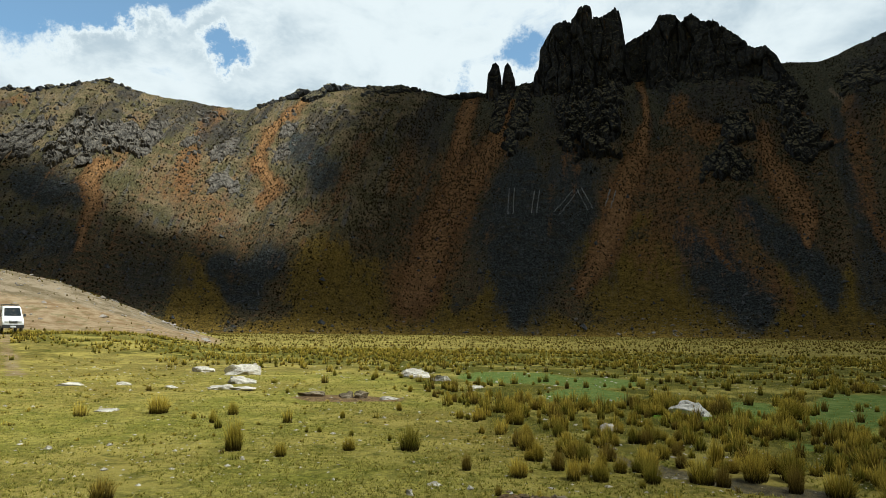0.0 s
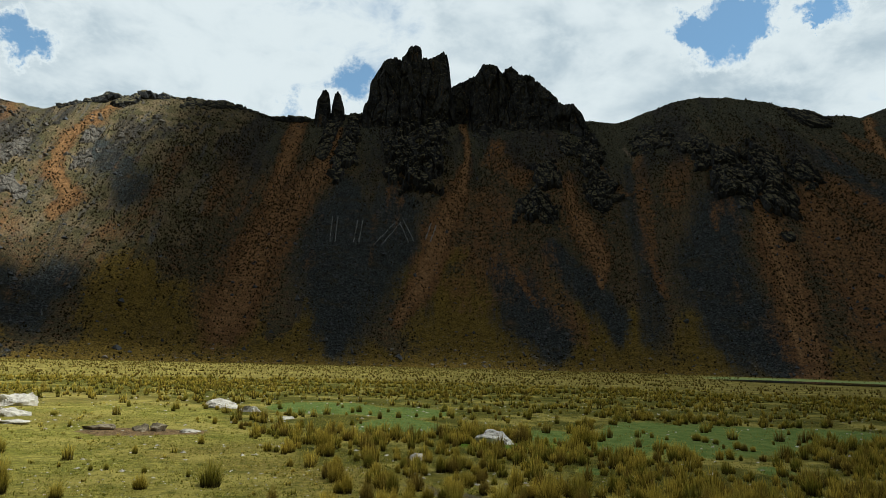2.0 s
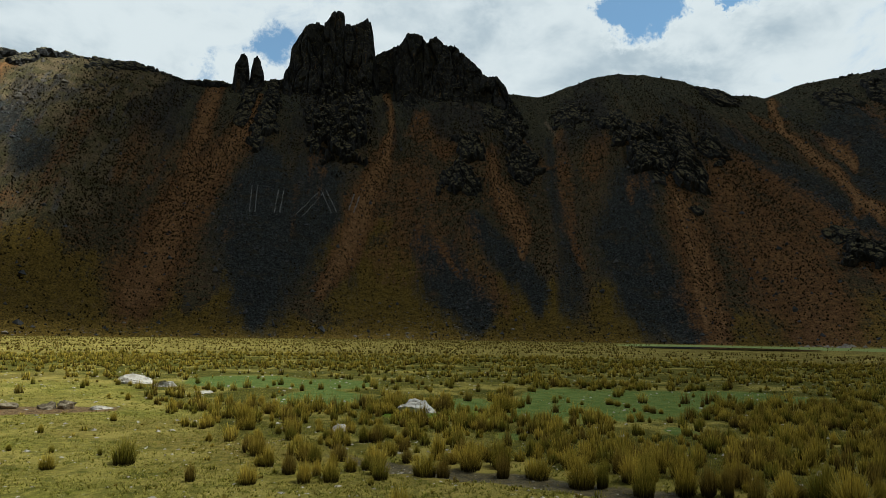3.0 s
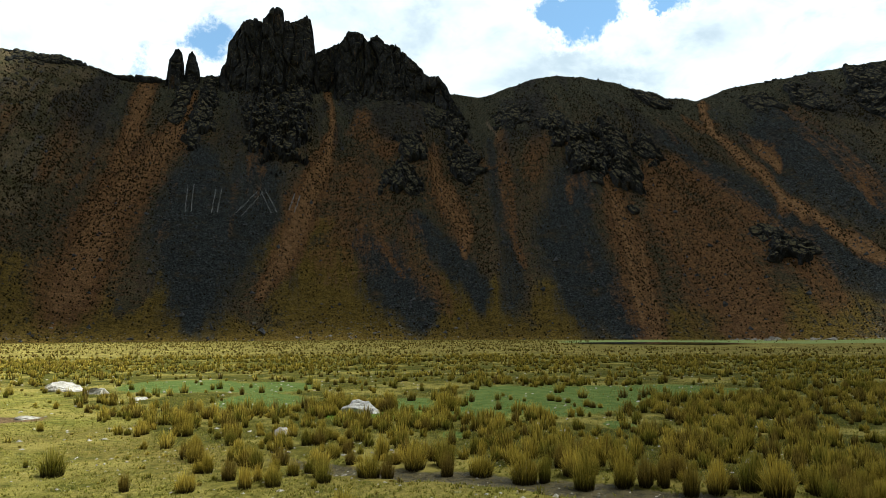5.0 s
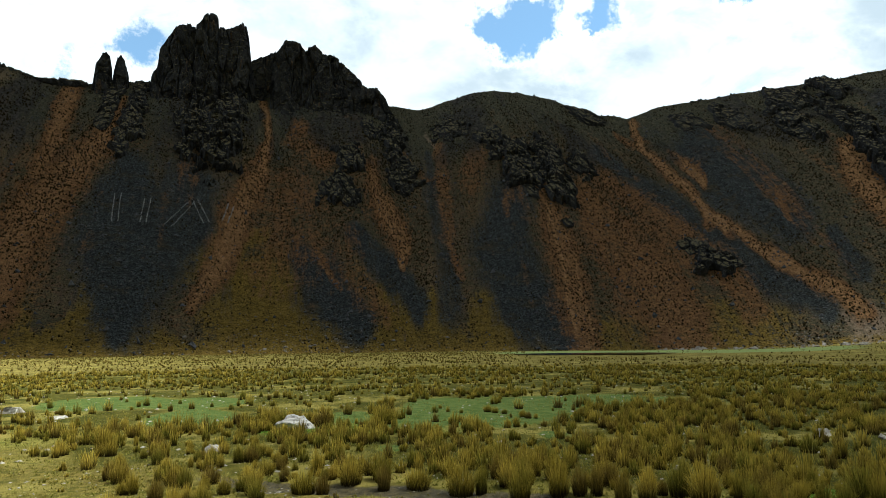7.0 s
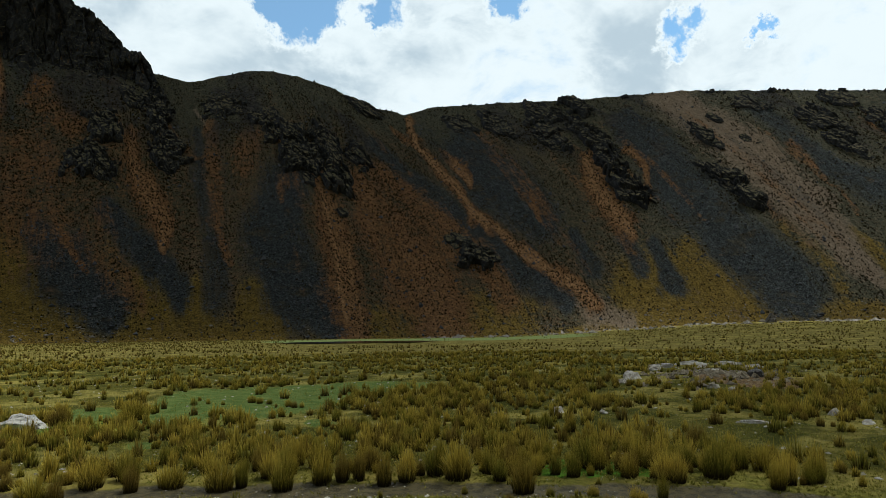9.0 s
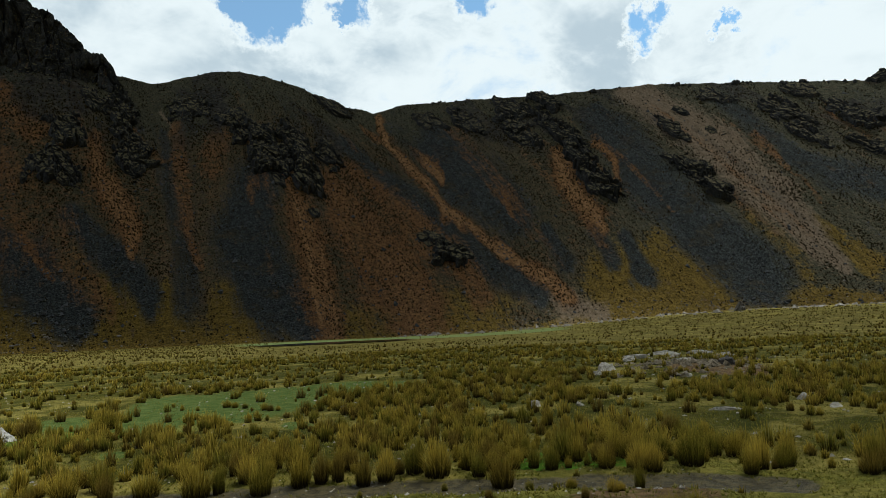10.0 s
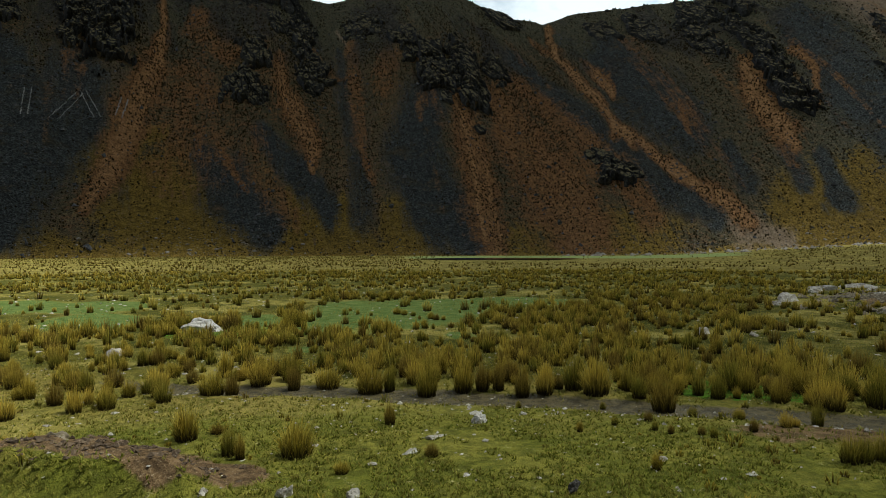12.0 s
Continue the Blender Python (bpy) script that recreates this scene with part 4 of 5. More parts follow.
outcrop(-60.5, 0.659, 2.31, 0.191, 8.0, 27)
outcrop(-59.9, 0.512, 2.57, 0.154, 10.0, 28)
outcrop(-58.2, 0.806, 2.36, 0.201, 6.0, 29)
outcrop(-59.4, 0.940, 3.29, 0.124, 5.0, 30)
outcrop(-54.7, 0.890, 2.38, 0.204, 5.0, 31)
outcrop(-51.5, 0.866, 2.86, 0.120, 4.0, 32)
outcrop(-67.4, 0.525, 2.54, 0.151, 7.0, 33)
outcrop(-67.6, 0.441, 2.08, 0.120, 7.0, 34)
outcrop(-69.3, 0.722, 1.54, 0.127, 5.0, 35)
outcrop(-72.2, 0.853, 0.93, 0.054, 3.0, 36)
outcrop(-76.0, 0.920, 2.45, 0.100, 4.0, 37)
outcrop(-79.4, 0.809, 3.02, 0.191, 6.0, 38)
outcrop(-78.4, 0.692, 1.85, 0.124, 5.0, 39)
outcrop(-83.6, 0.803, 2.43, 0.177, 6.0, 40)
outcrop(-81.5, 0.642, 1.71, 0.117, 5.0, 41)
outcrop(-88.4, 0.967, 1.66, 0.084, 6.0, 42)
outcrop(-72.5, 0.736, 0.66, 0.040, 2.0, 43)
outcrop(-82.6, 0.953, 2.97, 0.080, 4.0, 44)
outcrop(11.0, 0.967, 2.75, 0.067, 4.0, 54)
outcrop(4.7, 0.977, 5.63, 0.060, 3.0, 55)
SUNNY = "grey rock outcrop on the sunlit hillside"
outcrop(27.0, 0.686, 2.21, 0.251, 6.3, 45, SUNNY, SUNLIT_ROCK)
outcrop(29.8, 0.729, 2.10, 0.241, 4.9, 46, SUNNY, SUNLIT_ROCK)
outcrop(25.1, 0.692, 2.29, 0.221, 4.9, 47, SUNNY, SUNLIT_ROCK)
outcrop(23.5, 0.712, 1.97, 0.201, 4.9, 48, SUNNY, SUNLIT_ROCK)
outcrop(22.1, 0.732, 1.45, 0.221, 4.2, 49, SUNNY, SUNLIT_ROCK)
outcrop(31.0, 0.716, 1.70, 0.221, 4.2, 50, SUNNY, SUNLIT_ROCK)
outcrop(19.3, 0.756, 1.09, 0.077, 2.8, 51, SUNNY, SUNLIT_ROCK)
outcrop(16.4, 0.722, 1.74, 0.167, 2.8, 52, SUNNY, SUNLIT_ROCK)
outcrop(14.8, 0.559, 2.62, 0.100, 2.1, 53, SUNNY, SUNLIT_ROCK)
outcrop(12.0, 0.803, 1.82, 0.107, 2.8, 56, SUNNY, SUNLIT_ROCK)
outcrop(11.5, 0.692, 1.36, 0.094, 2.8, 57, SUNNY, SUNLIT_ROCK)


# ---- loose stones and growth on the mountainside ----
def slope_stuff(name, label, category, mat, count, chance, make, seed):
    rng = np.random.default_rng(seed)
    u, s = rng.uniform(-100, 45, count), rng.uniform(0.0, 1.0, count)
    keep = rng.uniform(0, 1, count) < chance(u, s, rng)
    heap = Heap()
    for p, up in zip(slope_point(u[keep], s[keep]), s[keep]):
        heap.add(*make(rng, p, up))
    return tagged(new(name, heap.mesh(name, mat)), label, category, kind="stuff")


OCTA = np.array([[1, 0, 0], [0, 1, 0], [-1, 0, 0], [0, -1, 0], [0, 0, 1], [0, 0, -0.6]], float)
OCTA_F = np.array([[0, 1, 4], [1, 2, 4], [2, 3, 4], [3, 0, 4], [1, 0, 5], [2, 1, 5], [3, 2, 5], [0, 3, 5]])


def chip(rng, p, up):
    size = rng.choice([0.3, 0.45, 0.65, 1.0], p=[0.45, 0.35, 0.17, 0.03])
    v = OCTA + rng.normal(0, 0.28, (6, 3))
    return v * size * rng.uniform(0.7, 1.2, 3) + p + (0, 0, size * 0.25), OCTA_F


def clump(rng, p, up):
    n = 6
    k = rng.uniform(0.55, 1.1) * (0.72 + 0.4 * up)
    a, h = rng.uniform(0, 2 * np.pi, n), k * rng.uniform(0.35, 0.75, n)
    out = np.stack([np.cos(a), np.sin(a), 0 * a], -1)
    side = np.stack([-np.sin(a), np.cos(a), 0 * a], -1)
    v = np.concatenate([p - side * 0.38 * k - (0, 0, 0.15), p + side * 0.38 * k - (0, 0, 0.15), p + out * 0.40 * k * rng.uniform(0.4, 1.2, (n, 1)) + np.stack([0 * h, 0 * h, h], -1)])
    i = np.arange(n)
    return v, np.stack([i, i + n, i + 2 * n], -1), np.repeat([0.0, 0.0, 1.0], n), rng.uniform(0, 1)


def clump_chance(u, s, rng):
    sunny = 1 - 0.5 * step_up(u, 2, 12)
    patch = step_up(rough_noise(u * 1.4, s * 9, 3, 101), 0.36, 0.6)
    bare = np.maximum(zone_at("scree", u, s), 0.75 * zone_at("pale", u, s) * step_up(s, 0.45, 0.7))
    return sunny * (0.25 + 0.75 * np.maximum(patch, zone_at("orange", u, s))) * (1 - 0.85 * zone_at("mustard", u, s)) * (1 - 0.95 * bare) * (1 - 0.6 * step_up(s, 0.75, 1.0))


def chip_chance(u, s, rng):
    return np.maximum(0.9 * zone_at("scree", u, s), 0.08 + 0.10 * (1 - step_up(s, 0.02, 0.08)))


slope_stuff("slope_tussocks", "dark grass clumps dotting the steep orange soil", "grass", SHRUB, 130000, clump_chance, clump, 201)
SCREE = rock_material("scree_stone", (0.045, 0.047, 0.052), (0.12, 0.122, 0.132), (0.17, 0.165, 0.16), 3.0)
slope_stuff("scree_stones", "loose grey stones of the scree runs", "stones", SCREE, 24000, chip_chance, chip, 202)


def ridge_teeth():
    """Small broken rocks along the skyline."""
    rng = np.random.default_rng(31)
    heap = Heap()
    spans = [rng.uniform(-3.4, 16, 200), rng.uniform(26, 36, 70), rng.uniform(-92, -52, 110), rng.uniform(-47, -44, 20)]
    for a in np.concatenate(spans):
        p = slope_point(a, rng.uniform(0.985, 1.0))
        b = rng.uniform(0.5, 1.8) * (1.35 if -4 < a < 17 else 1.0) * (0.25 + 1.4 * smooth_noise(np.array(a * 0.9), np.array(3.0), 8) ** 2) * (1.5 if 5 < a < 16 else 1.0)
        v, f = boulder_shape(1, rng, 6, 0.2)
        heap.add(v * (b * rng.uniform(0.9, 1.6), b, b * rng.uniform(0.8, 1.3)) + p + (0, 0, 0.15 * b), f)
    return tagged(new("ridge_rocks", heap.mesh("ridge_rocks", CRAG)), "small broken dark rocks along the skyline", "rocks", kind="stuff")


ridge_teeth()


def hill_rocks():
    """Broken dark rocks in loose groups on the sunlit hill."""
    rng = np.random.default_rng(37)
    heap = Heap()
    for _ in range(34):
        u0, s0 = rng.uniform(2, 34), rng.uniform(0.56, 0.97)
        for _ in range(rng.integers(4, 11)):
            b = rng.uniform(0.5, 1.7)
            v, f = boulder_shape(2, rng, 8, 0.2)
            heap.add(v * (b * rng.uniform(0.8, 1.3), b, b * rng.uniform(0.8, 1.5)) + slope_point(u0 + rng.normal(0, 0.55), min(s0 + rng.normal(0, 0.022), 0.99)), f)
    return tagged(new("hill_rocks", heap.mesh("hill_rocks", SUNLIT_ROCK)), "broken dark rocks in groups on the sunlit hill", "rocks", kind="stuff")


hill_rocks()


# ---- white stone strokes laid out on the dark scree ----
WHITE_STONE = rock_material("white_stone", (0.34, 0.34, 0.34), (0.50, 0.50, 0.50), (0.6, 0.6, 0.6), 1.0)


def stroke(u0, s0, u1, s1, apart, name="stone_stroke"):
    """Two parallel rows of white stones on the slope."""
    rng = np.random.default_rng(int(abs(u0 * 10 + s0 * 100)))
    heap = Heap()
    for side in (-0.5, 0.5):
        for k in np.linspace(0, 1, 30):
            p = slope_point(u0 + (u1 - u0) * k + side * apart + rng.normal(0, 0.015), s0 + (s1 - s0) * k)
            heap.add((OCTA + rng.normal(0, 0.2, (6, 3))) * rng.uniform(0.14, 0.27) + p + (0, 0, 0.40), OCTA_F)
    return tagged(new(name, heap.mesh(name, WHITE_STONE)), "double row of white stones laid on dark scree", "stone marking", "stone strokes on the scree", "stuff")


stroke(-8.20, 0.462, -8.40, 0.368, 0.34)
stroke(-9.90, 0.448, -9.90, 0.368, 0.34)
stroke(-12.40, 0.458, -11.30, 0.358, 0.34)
stroke(-12.60, 0.468, -13.40, 0.391, 0.34)
stroke(-14.80, 0.458, -14.50, 0.398, 0.34)


def stone_fan():
    """Pale stones washed out at the foot of the slope."""
    rng = np.random.default_rng(63)
    heap = Heap()
    for k in range(1700):
        if k < 140:
            u, s = rng.normal(-19.5, 1.5), abs(rng.normal(0.02, 0.05))
        elif k < 900:
            u, s = rng.uniform(-88, -46), abs(rng.normal(0.02, 0.05))
        elif k < 1100:
            u, s = rng.normal(-18.0, 4.0), abs(rng.normal(0.05, 0.04))
        else:
            u, s = rng.uniform(-85, 10), abs(rng.normal(0.0, 0.025))
        b = rng.choice([0.11, 0.18, 0.30, 0.6], p=[0.5, 0.35, 0.13, 0.02])
        v, f = boulder_shape(1, rng, 5, 0.2)
        heap.add(v * (b * rng.uniform(0.9, 1.5), b, 0.7 * b) + slope_point(u, s) + (0, 0, 0.1), f)
    return tagged(new("foot_stones", heap.mesh("foot_stones", SCREE_PALE)), "pale stones washed out at the foot of the slope", "stones", kind="stuff")


SCREE_PALE = rock_material("pale_scree", (0.22, 0.19, 0.16), (0.36, 0.32, 0.28), (0.45, 0.42, 0.38), 2.0)
stone_fan()


# ---- rocks on the meadow ----
def height_at(x, y):
    return float(ground_height(np.array([x]), np.array([y]))[0])


ROCKS = []


def rock(x, y, wide, deep, high, mat, label, seed, name="rock", turn=0.0, level=4, bumps=0.30, cuts=7):
    ROCKS.append((x, y, wide))
    rng = np.random.default_rng(seed)
    v, f = boulder_shape(level, rng, cuts, bumps)
    v[:, 2] = np.maximum(v[:, 2], -0.45)
    span = v.max(0) - v.min(0)
    v = v / span * (wide, deep, high * 1.1)
    v[:, 2] -= v[:, 2].min() + 0.35 * high
    me = sheet(name, v, f, mat, None, False)
    ob = new(name, me)
    ob.matrix_world = pose(x, y, height_at(x, y), 0, 0, turn)
    return tagged(ob, label, "rock", "rocks on the meadow")


SPECKLED = rock_material("speckled_rock", (0.50, 0.46, 0.42), (0.72, 0.68, 0.63), (0.10, 0.085, 0.075), 0.8)
BROWN_ROCK = rock_material("brown_rock", (0.15, 0.118, 0.075), (0.33, 0.27, 0.185), (0.08, 0.065, 0.048), 0.5)
CLOD = rock_material("soil_clod", (0.06, 0.04, 0.025), (0.17, 0.115, 0.07), (0.25, 0.18, 0.12), 0.2)
PALE = "pale weathered boulder lying in grazed grass"
FLAT = "flat pale stone sunk into the turf"
rock(-10.4, 29.4, 1.15, 0.7, 0.30, PALE_ROCK, PALE, 1)
rock(-7.8, 27.4, 1.5, 0.9, 0.60, PALE_ROCK, PALE, 2, turn=10, bumps=0.3, cuts=8)
rock(-6.8, 23.1, 1.0, 0.7, 0.34, PALE_ROCK, "pale boulder with a dark shaded underside", 3, turn=-8)
rock(-7.0, 21.0, 0.9, 0.6, 0.20, PALE_ROCK, FLAT, 4, bumps=0.3)
rock(-6.1, 20.9, 0.9, 0.6, 0.16, PALE_ROCK, FLAT, 5)
rock(-12.1, 21.9, 1.1, 0.6, 0.14, PALE_ROCK, FLAT, 6)
rock(-10.6, 22.5, 0.55, 0.4, 0.14, PALE_ROCK, FLAT, 7)
rock(-8.5, 21.3, 0.45, 0.35, 0.12, PALE_ROCK, FLAT, 8)
rock(-7.6, 15.5, 0.55, 0.3, 0.09, PALE_ROCK, FLAT, 9)
rock(-3.7, 19.3, 0.8, 0.5, 0.2, BROWN_ROCK, "dull brown stone beside a patch of bare soil", 10)
rock(-2.66, 19.1, 0.42, 0.4, 0.26, BROWN_ROCK, "brown rock with dark sides on bare soil", 11)
rock(-2.25, 19.2, 0.45, 0.4, 0.30, BROWN_ROCK, "brown rock with dark sides on bare soil", 12)
rock(-1.4, 19.0, 0.65, 0.4, 0.12, PALE_ROCK, FLAT, 13)
rock(-0.9, 27.2, 1.25, 0.8, 0.45, PALE_ROCK, PALE, 14)
rock(0.0, 25.4, 0.85, 0.5, 0.28, PALE_ROCK, PALE, 15)
rock(1.1, 22.7, 0.55, 0.35, 0.12, PALE_ROCK, FLAT, 16)
rock(6.0, 16.1, 1.05, 0.8, 0.46, SPECKLED, "speckled grey boulder among yellow tussocks", 17, bumps=0.24, cuts=9, level=4)
rock(3.4, 13.6, 0.38, 0.28, 0.2, PALE_ROCK, "small pale stone between grass tussocks", 18)
rock(5.2, 5.6, 0.24, 0.18, 0.15, SPECKLED, "small pale-topped stone near the muddy stream", 19)
rock(4.3, 3.5, 0.16, 0.13, 0.13, DARK_ROCK, "small dark stone on short turf", 20)
rock(1.24, 7.4, 0.32, 0.22, 0.18, BROWN_ROCK, "reddish stone beside the bare earth", 21)
rock(25.1, 10.45, 1.3, 0.7, 0.42, PALE_ROCK, PALE, 22)
rock(14.6, 8.0, 0.42, 0.3, 0.24, PALE_ROCK, "pale stone in thick yellow grass", 23)
rock(14.9, 6.95, 0.26, 0.2, 0.14, PALE_ROCK, "pale stone in thick yellow grass", 24)
rock(23.4, 10.2, 0.5, 0.4, 0.2, PALE_ROCK, FLAT, 25)
rock(31.5, 12.0, 1.0, 0.6, 0.28, PALE_ROCK, "pale flat slab at the edge of a stony hollow", 26)
rock(34.0, 10.6, 1.3, 0.4, 0.30, PALE_ROCK, "pale flat slab at the edge of a stony hollow", 27)
rock(28.2, 6.7, 0.9, 0.7, 0.45, DARK_ROCK, "dark stone at the rim of the stony hollow", 28)
rock(22.8, 6.75, 0.7, 0.4, 0.2, PALE_ROCK, "pale stone at the rim of the stony hollow", 29)
rock(22.1, 6.0, 0.4, 0.3, 0.2, PALE_ROCK, "pale stone at the rim of the stony hollow", 30)
rock(17.2, 2.6, 0.4, 0.3, 0.22, PALE_ROCK, "pale stone in thick yellow grass", 31)
rock(16.2, 1.8, 0.4, 0.25, 0.12, PALE_ROCK, FLAT, 32)
LEDGE = "pale ledge of bare rock along the stony hollow"
rock(32.8, 12.2, 1.5, 0.4, 0.30, PALE_ROCK, LEDGE, 41, turn=-60)
rock(36.0, 12.0, 1.7, 0.4, 0.32, PALE_ROCK, LEDGE, 42, turn=-65)
rock(37.2, 10.4, 1.5, 0.4, 0.28, PALE_ROCK, LEDGE, 43, turn=-70)
rock(35.0, 8.6, 1.2, 0.4, 0.26, PALE_ROCK, LEDGE, 44, turn=-75)
rock(31.0, 9.4, 1.0, 0.5, 0.18, PALE_ROCK, LEDGE, 45, turn=-70)
rock(15.0, 3.7, 0.7, 0.25, 0.10, PALE_ROCK, FLAT, 46, turn=-70)
rock(2.52, 5.0, 0.17, 0.14, 0.12, PALE_ROCK, "small pale stone on short turf", 47)
rock(4.4, 5.4, 0.24, 0.12, 0.05, PALE_ROCK, FLAT, 48)
rock(5.56, 3.45, 0.11, 0.08, 0.06, PALE_ROCK, "small pale stone on short turf", 49)
rock(-6.24, 10.89, 0.13, 0.1, 0.07, PALE_ROCK, "small pale stone on short turf", 50)
rock(-0.37, 8.29, 0.12, 0.1, 0.09, PALE_ROCK, "small pale stone on short turf", 51)
rock(1.95, 5.35, 0.10, 0.08, 0.06, PALE_ROCK, "small pale stone on short turf", 33)
rock(2.9, 4.6, 0.14, 0.1, 0.09, PALE_ROCK, "small pale stone on short turf", 34)
rock(3.9, 5.2, 0.22, 0.12, 0.05, PALE_ROCK, FLAT, 35)
rock(-0.1, 8.8, 0.24, 0.14, 0.06, PALE_ROCK, FLAT, 36)
far = np.array(towards(-77.7)) * 178
rock(far[0], far[1], 4.2, 3.0, 3.2, DARK_ROCK, "large dark boulder at the foot of the slope", 37)


def scatter_stones(name, label, count, place, size, mat, seed):
    rng = np.random.default_rng(seed)
    xy = place(rng, count)
    z = ground_height(xy[:, 0], xy[:, 1])
    heap = Heap()
    for (x, y), h in zip(xy, z):
        b = size(rng)
        v = (OCTA + rng.normal(0, 0.22, (6, 3))) * (b, b * rng.uniform(0.6, 1), b * rng.uniform(0.35, 0.7))
        heap.add(v + (x, y, h + b * 0.05), OCTA_F)
    return tagged(new(name, heap.mesh(name, mat)), label, "stones", kind="stuff")


def polar(rng, count, az0, az1, r0, r1):
    a, r = np.radians(rng.uniform(az0, az1, count)), np.sqrt(rng.uniform(r0 ** 2, r1 ** 2, count))
    return np.stack([-r * np.sin(a), r * np.cos(a)], -1)


scatter_stones("pebbles", "small pale stones scattered over the turf", 1500, lambda g, n: polar(g, n, -95, 40, 3.5, 36), lambda g: g.uniform(0.012, 0.065), PALE_ROCK, 51)
scatter_stones("turf_grit", "pale grit and small stones in the short turf", 1100, lambda g, n: polar(g, n, -75, 32, 4.0, 13), lambda g: g.uniform(0.008, 0.028), PALE_ROCK, 57)
scatter_stones("hollow_stones", "small grey stones in the bare hollow", 260, lambda g, n: np.stack([g.normal(28.5, 2.4, n), g.normal(8.6, 1.5, n)], -1), lambda g: g.uniform(0.06, 0.26), BROWN_ROCK, 52)
scatter_stones("stream_stones", "small stones along the muddy stream", 80, lambda g, n: np.stack([g.uniform(2.6, 8.4, n), np.zeros(n)], -1) @ np.array([[1, -1.36], [0, 1]]) + np.stack([np.zeros(n), 13.7 + g.normal(0, 0.35, n)], -1), lambda g: g.uniform(0.012, 0.05), PALE_ROCK, 53)
scatter_stones("soil_clods", "crumbled brown clods on the bare earth bank", 260, lambda g, n: np.stack([g.normal(0, 0.62, n), g.normal(0, 0.17, n)], -1) @ np.array([[0.68, -0.73], [0.73, 0.68]]) + (1.5, 6.5), lambda g: g.uniform(0.012, 0.05), CLOD, 56)
scatter_stones("foot_boulders", "pale and grey boulders fallen to the foot of the slope", 420, lambda g, n: polar(g, n, -95, -50, 160, 215), lambda g: g.choice([0.35, 0.55, 0.9, 1.4], p=[0.5, 0.3, 0.15, 0.05]), SCREE_PALE, 54)
scatter_stones("spur_stones", "pale stones strewn over the dirt spur", 320, lambda g, n: polar(g, n, 19, 45, 72, 108), lambda g: g.choice([0.12, 0.24, 0.5], p=[0.55, 0.36, 0.09]), SCREE_PALE, 55)


# ---- the far pond ----
def build_pond():
    c = np.array(towards(-44.5)) * 117
    a = np.linspace(0, 2 * np.pi, 90, endpoint=False)
    r = 1 + 0.25 * (rough_noise(3 + np.cos(a) * 2, 3 + np.sin(a) * 2, 3, 6) - 0.5)
    turn = radians(-47)
    px, py = 14.0 * r * np.cos(a), 9.0 * r * np.sin(a)
    x, y = c[0] + px * math.cos(turn) - py * math.sin(turn), c[1] + px * math.sin(turn) + py * math.cos(turn)
    v = np.vstack([np.stack([x, y, 0 * x + 0.14], -1), [[c[0], c[1], 0.14]]])
    i = np.arange(90)
    m, n, at = material("pond_water")
    n.surface((0.02, 0.022, 0.018), 0.08, n.bump(n.noise(at, 1.5, 3), 0.15, 0.02), 0.5)
    return tagged(new("water", sheet("water", v, np.stack([i, (i + 1) % 90, 0 * i + 90], -1), m)), "dark still pond at the far edge of the meadow", "pond", kind="structure")


build_pond()


# ---- grass ----
def tussock_arrays(rng, blades, high, spread, wide):
    """Fine blades that rise from a tight root and arch outwards, about spread across at the tips; each a bent strip with a tip."""
    a = rng.uniform(0, 2 * np.pi, blades)
    q = np.sqrt(rng.uniform(0, 1, blades))
    root = np.stack([np.cos(a) * q, np.sin(a) * q, 0 * a], -1) * spread * 0.30
    b = a + rng.normal(0, 0.5, blades)
    out = np.stack([np.cos(b), np.sin(b), 0 * b], -1) * (spread * (0.04 + 0.24 * q ** 1.2 * rng.uniform(0.1, 1.6, blades)))[:, None]
    h = (high * (0.30 + 0.80 * rng.uniform(0, 1, blades) ** 0.7) * (1 - 0.42 * q ** 2))[:, None]
    up = np.array([0, 0, 1.0])
    b = rng.uniform(0, 2 * np.pi, blades)
    side = np.stack([np.cos(b), np.sin(b), 0 * b], -1) * wide
    mid = root + up * h * 0.58 + out * 0.32
    tip = root + up * h + out
    v = np.concatenate([root - side - up * 0.03, root + side - up * 0.03, mid - side * 0.75, mid + side * 0.75, tip])
    i, n = np.arange(blades), blades
    f = np.concatenate([np.stack([i, i + n, i + 3 * n], -1), np.stack([i, i + 3 * n, i + 2 * n], -1), np.stack([i + 2 * n, i + 3 * n, i + 4 * n], -1)])
    return v, f, np.repeat([0.0, 0.0, 0.55, 0.55, 1.0], n)


def far_clump(rng, high, wide):
    n = 5
    a, h = rng.uniform(0, 2 * np.pi, n), high * rng.uniform(0.6, 1.1, n)
    side = np.stack([-np.sin(a), np.cos(a), 0 * a], -1) * wide * 0.32
    tip = np.stack([np.cos(a) * wide * 0.45, np.sin(a) * wide * 0.45, h], -1)
    v = np.concatenate([-side - (0, 0, 0.02), side - (0, 0, 0.02), tip])
    i = np.arange(n)
    return v, np.stack([i, i + n, i + 2 * n], -1), np.repeat([0.0, 0.0, 1.0], n)


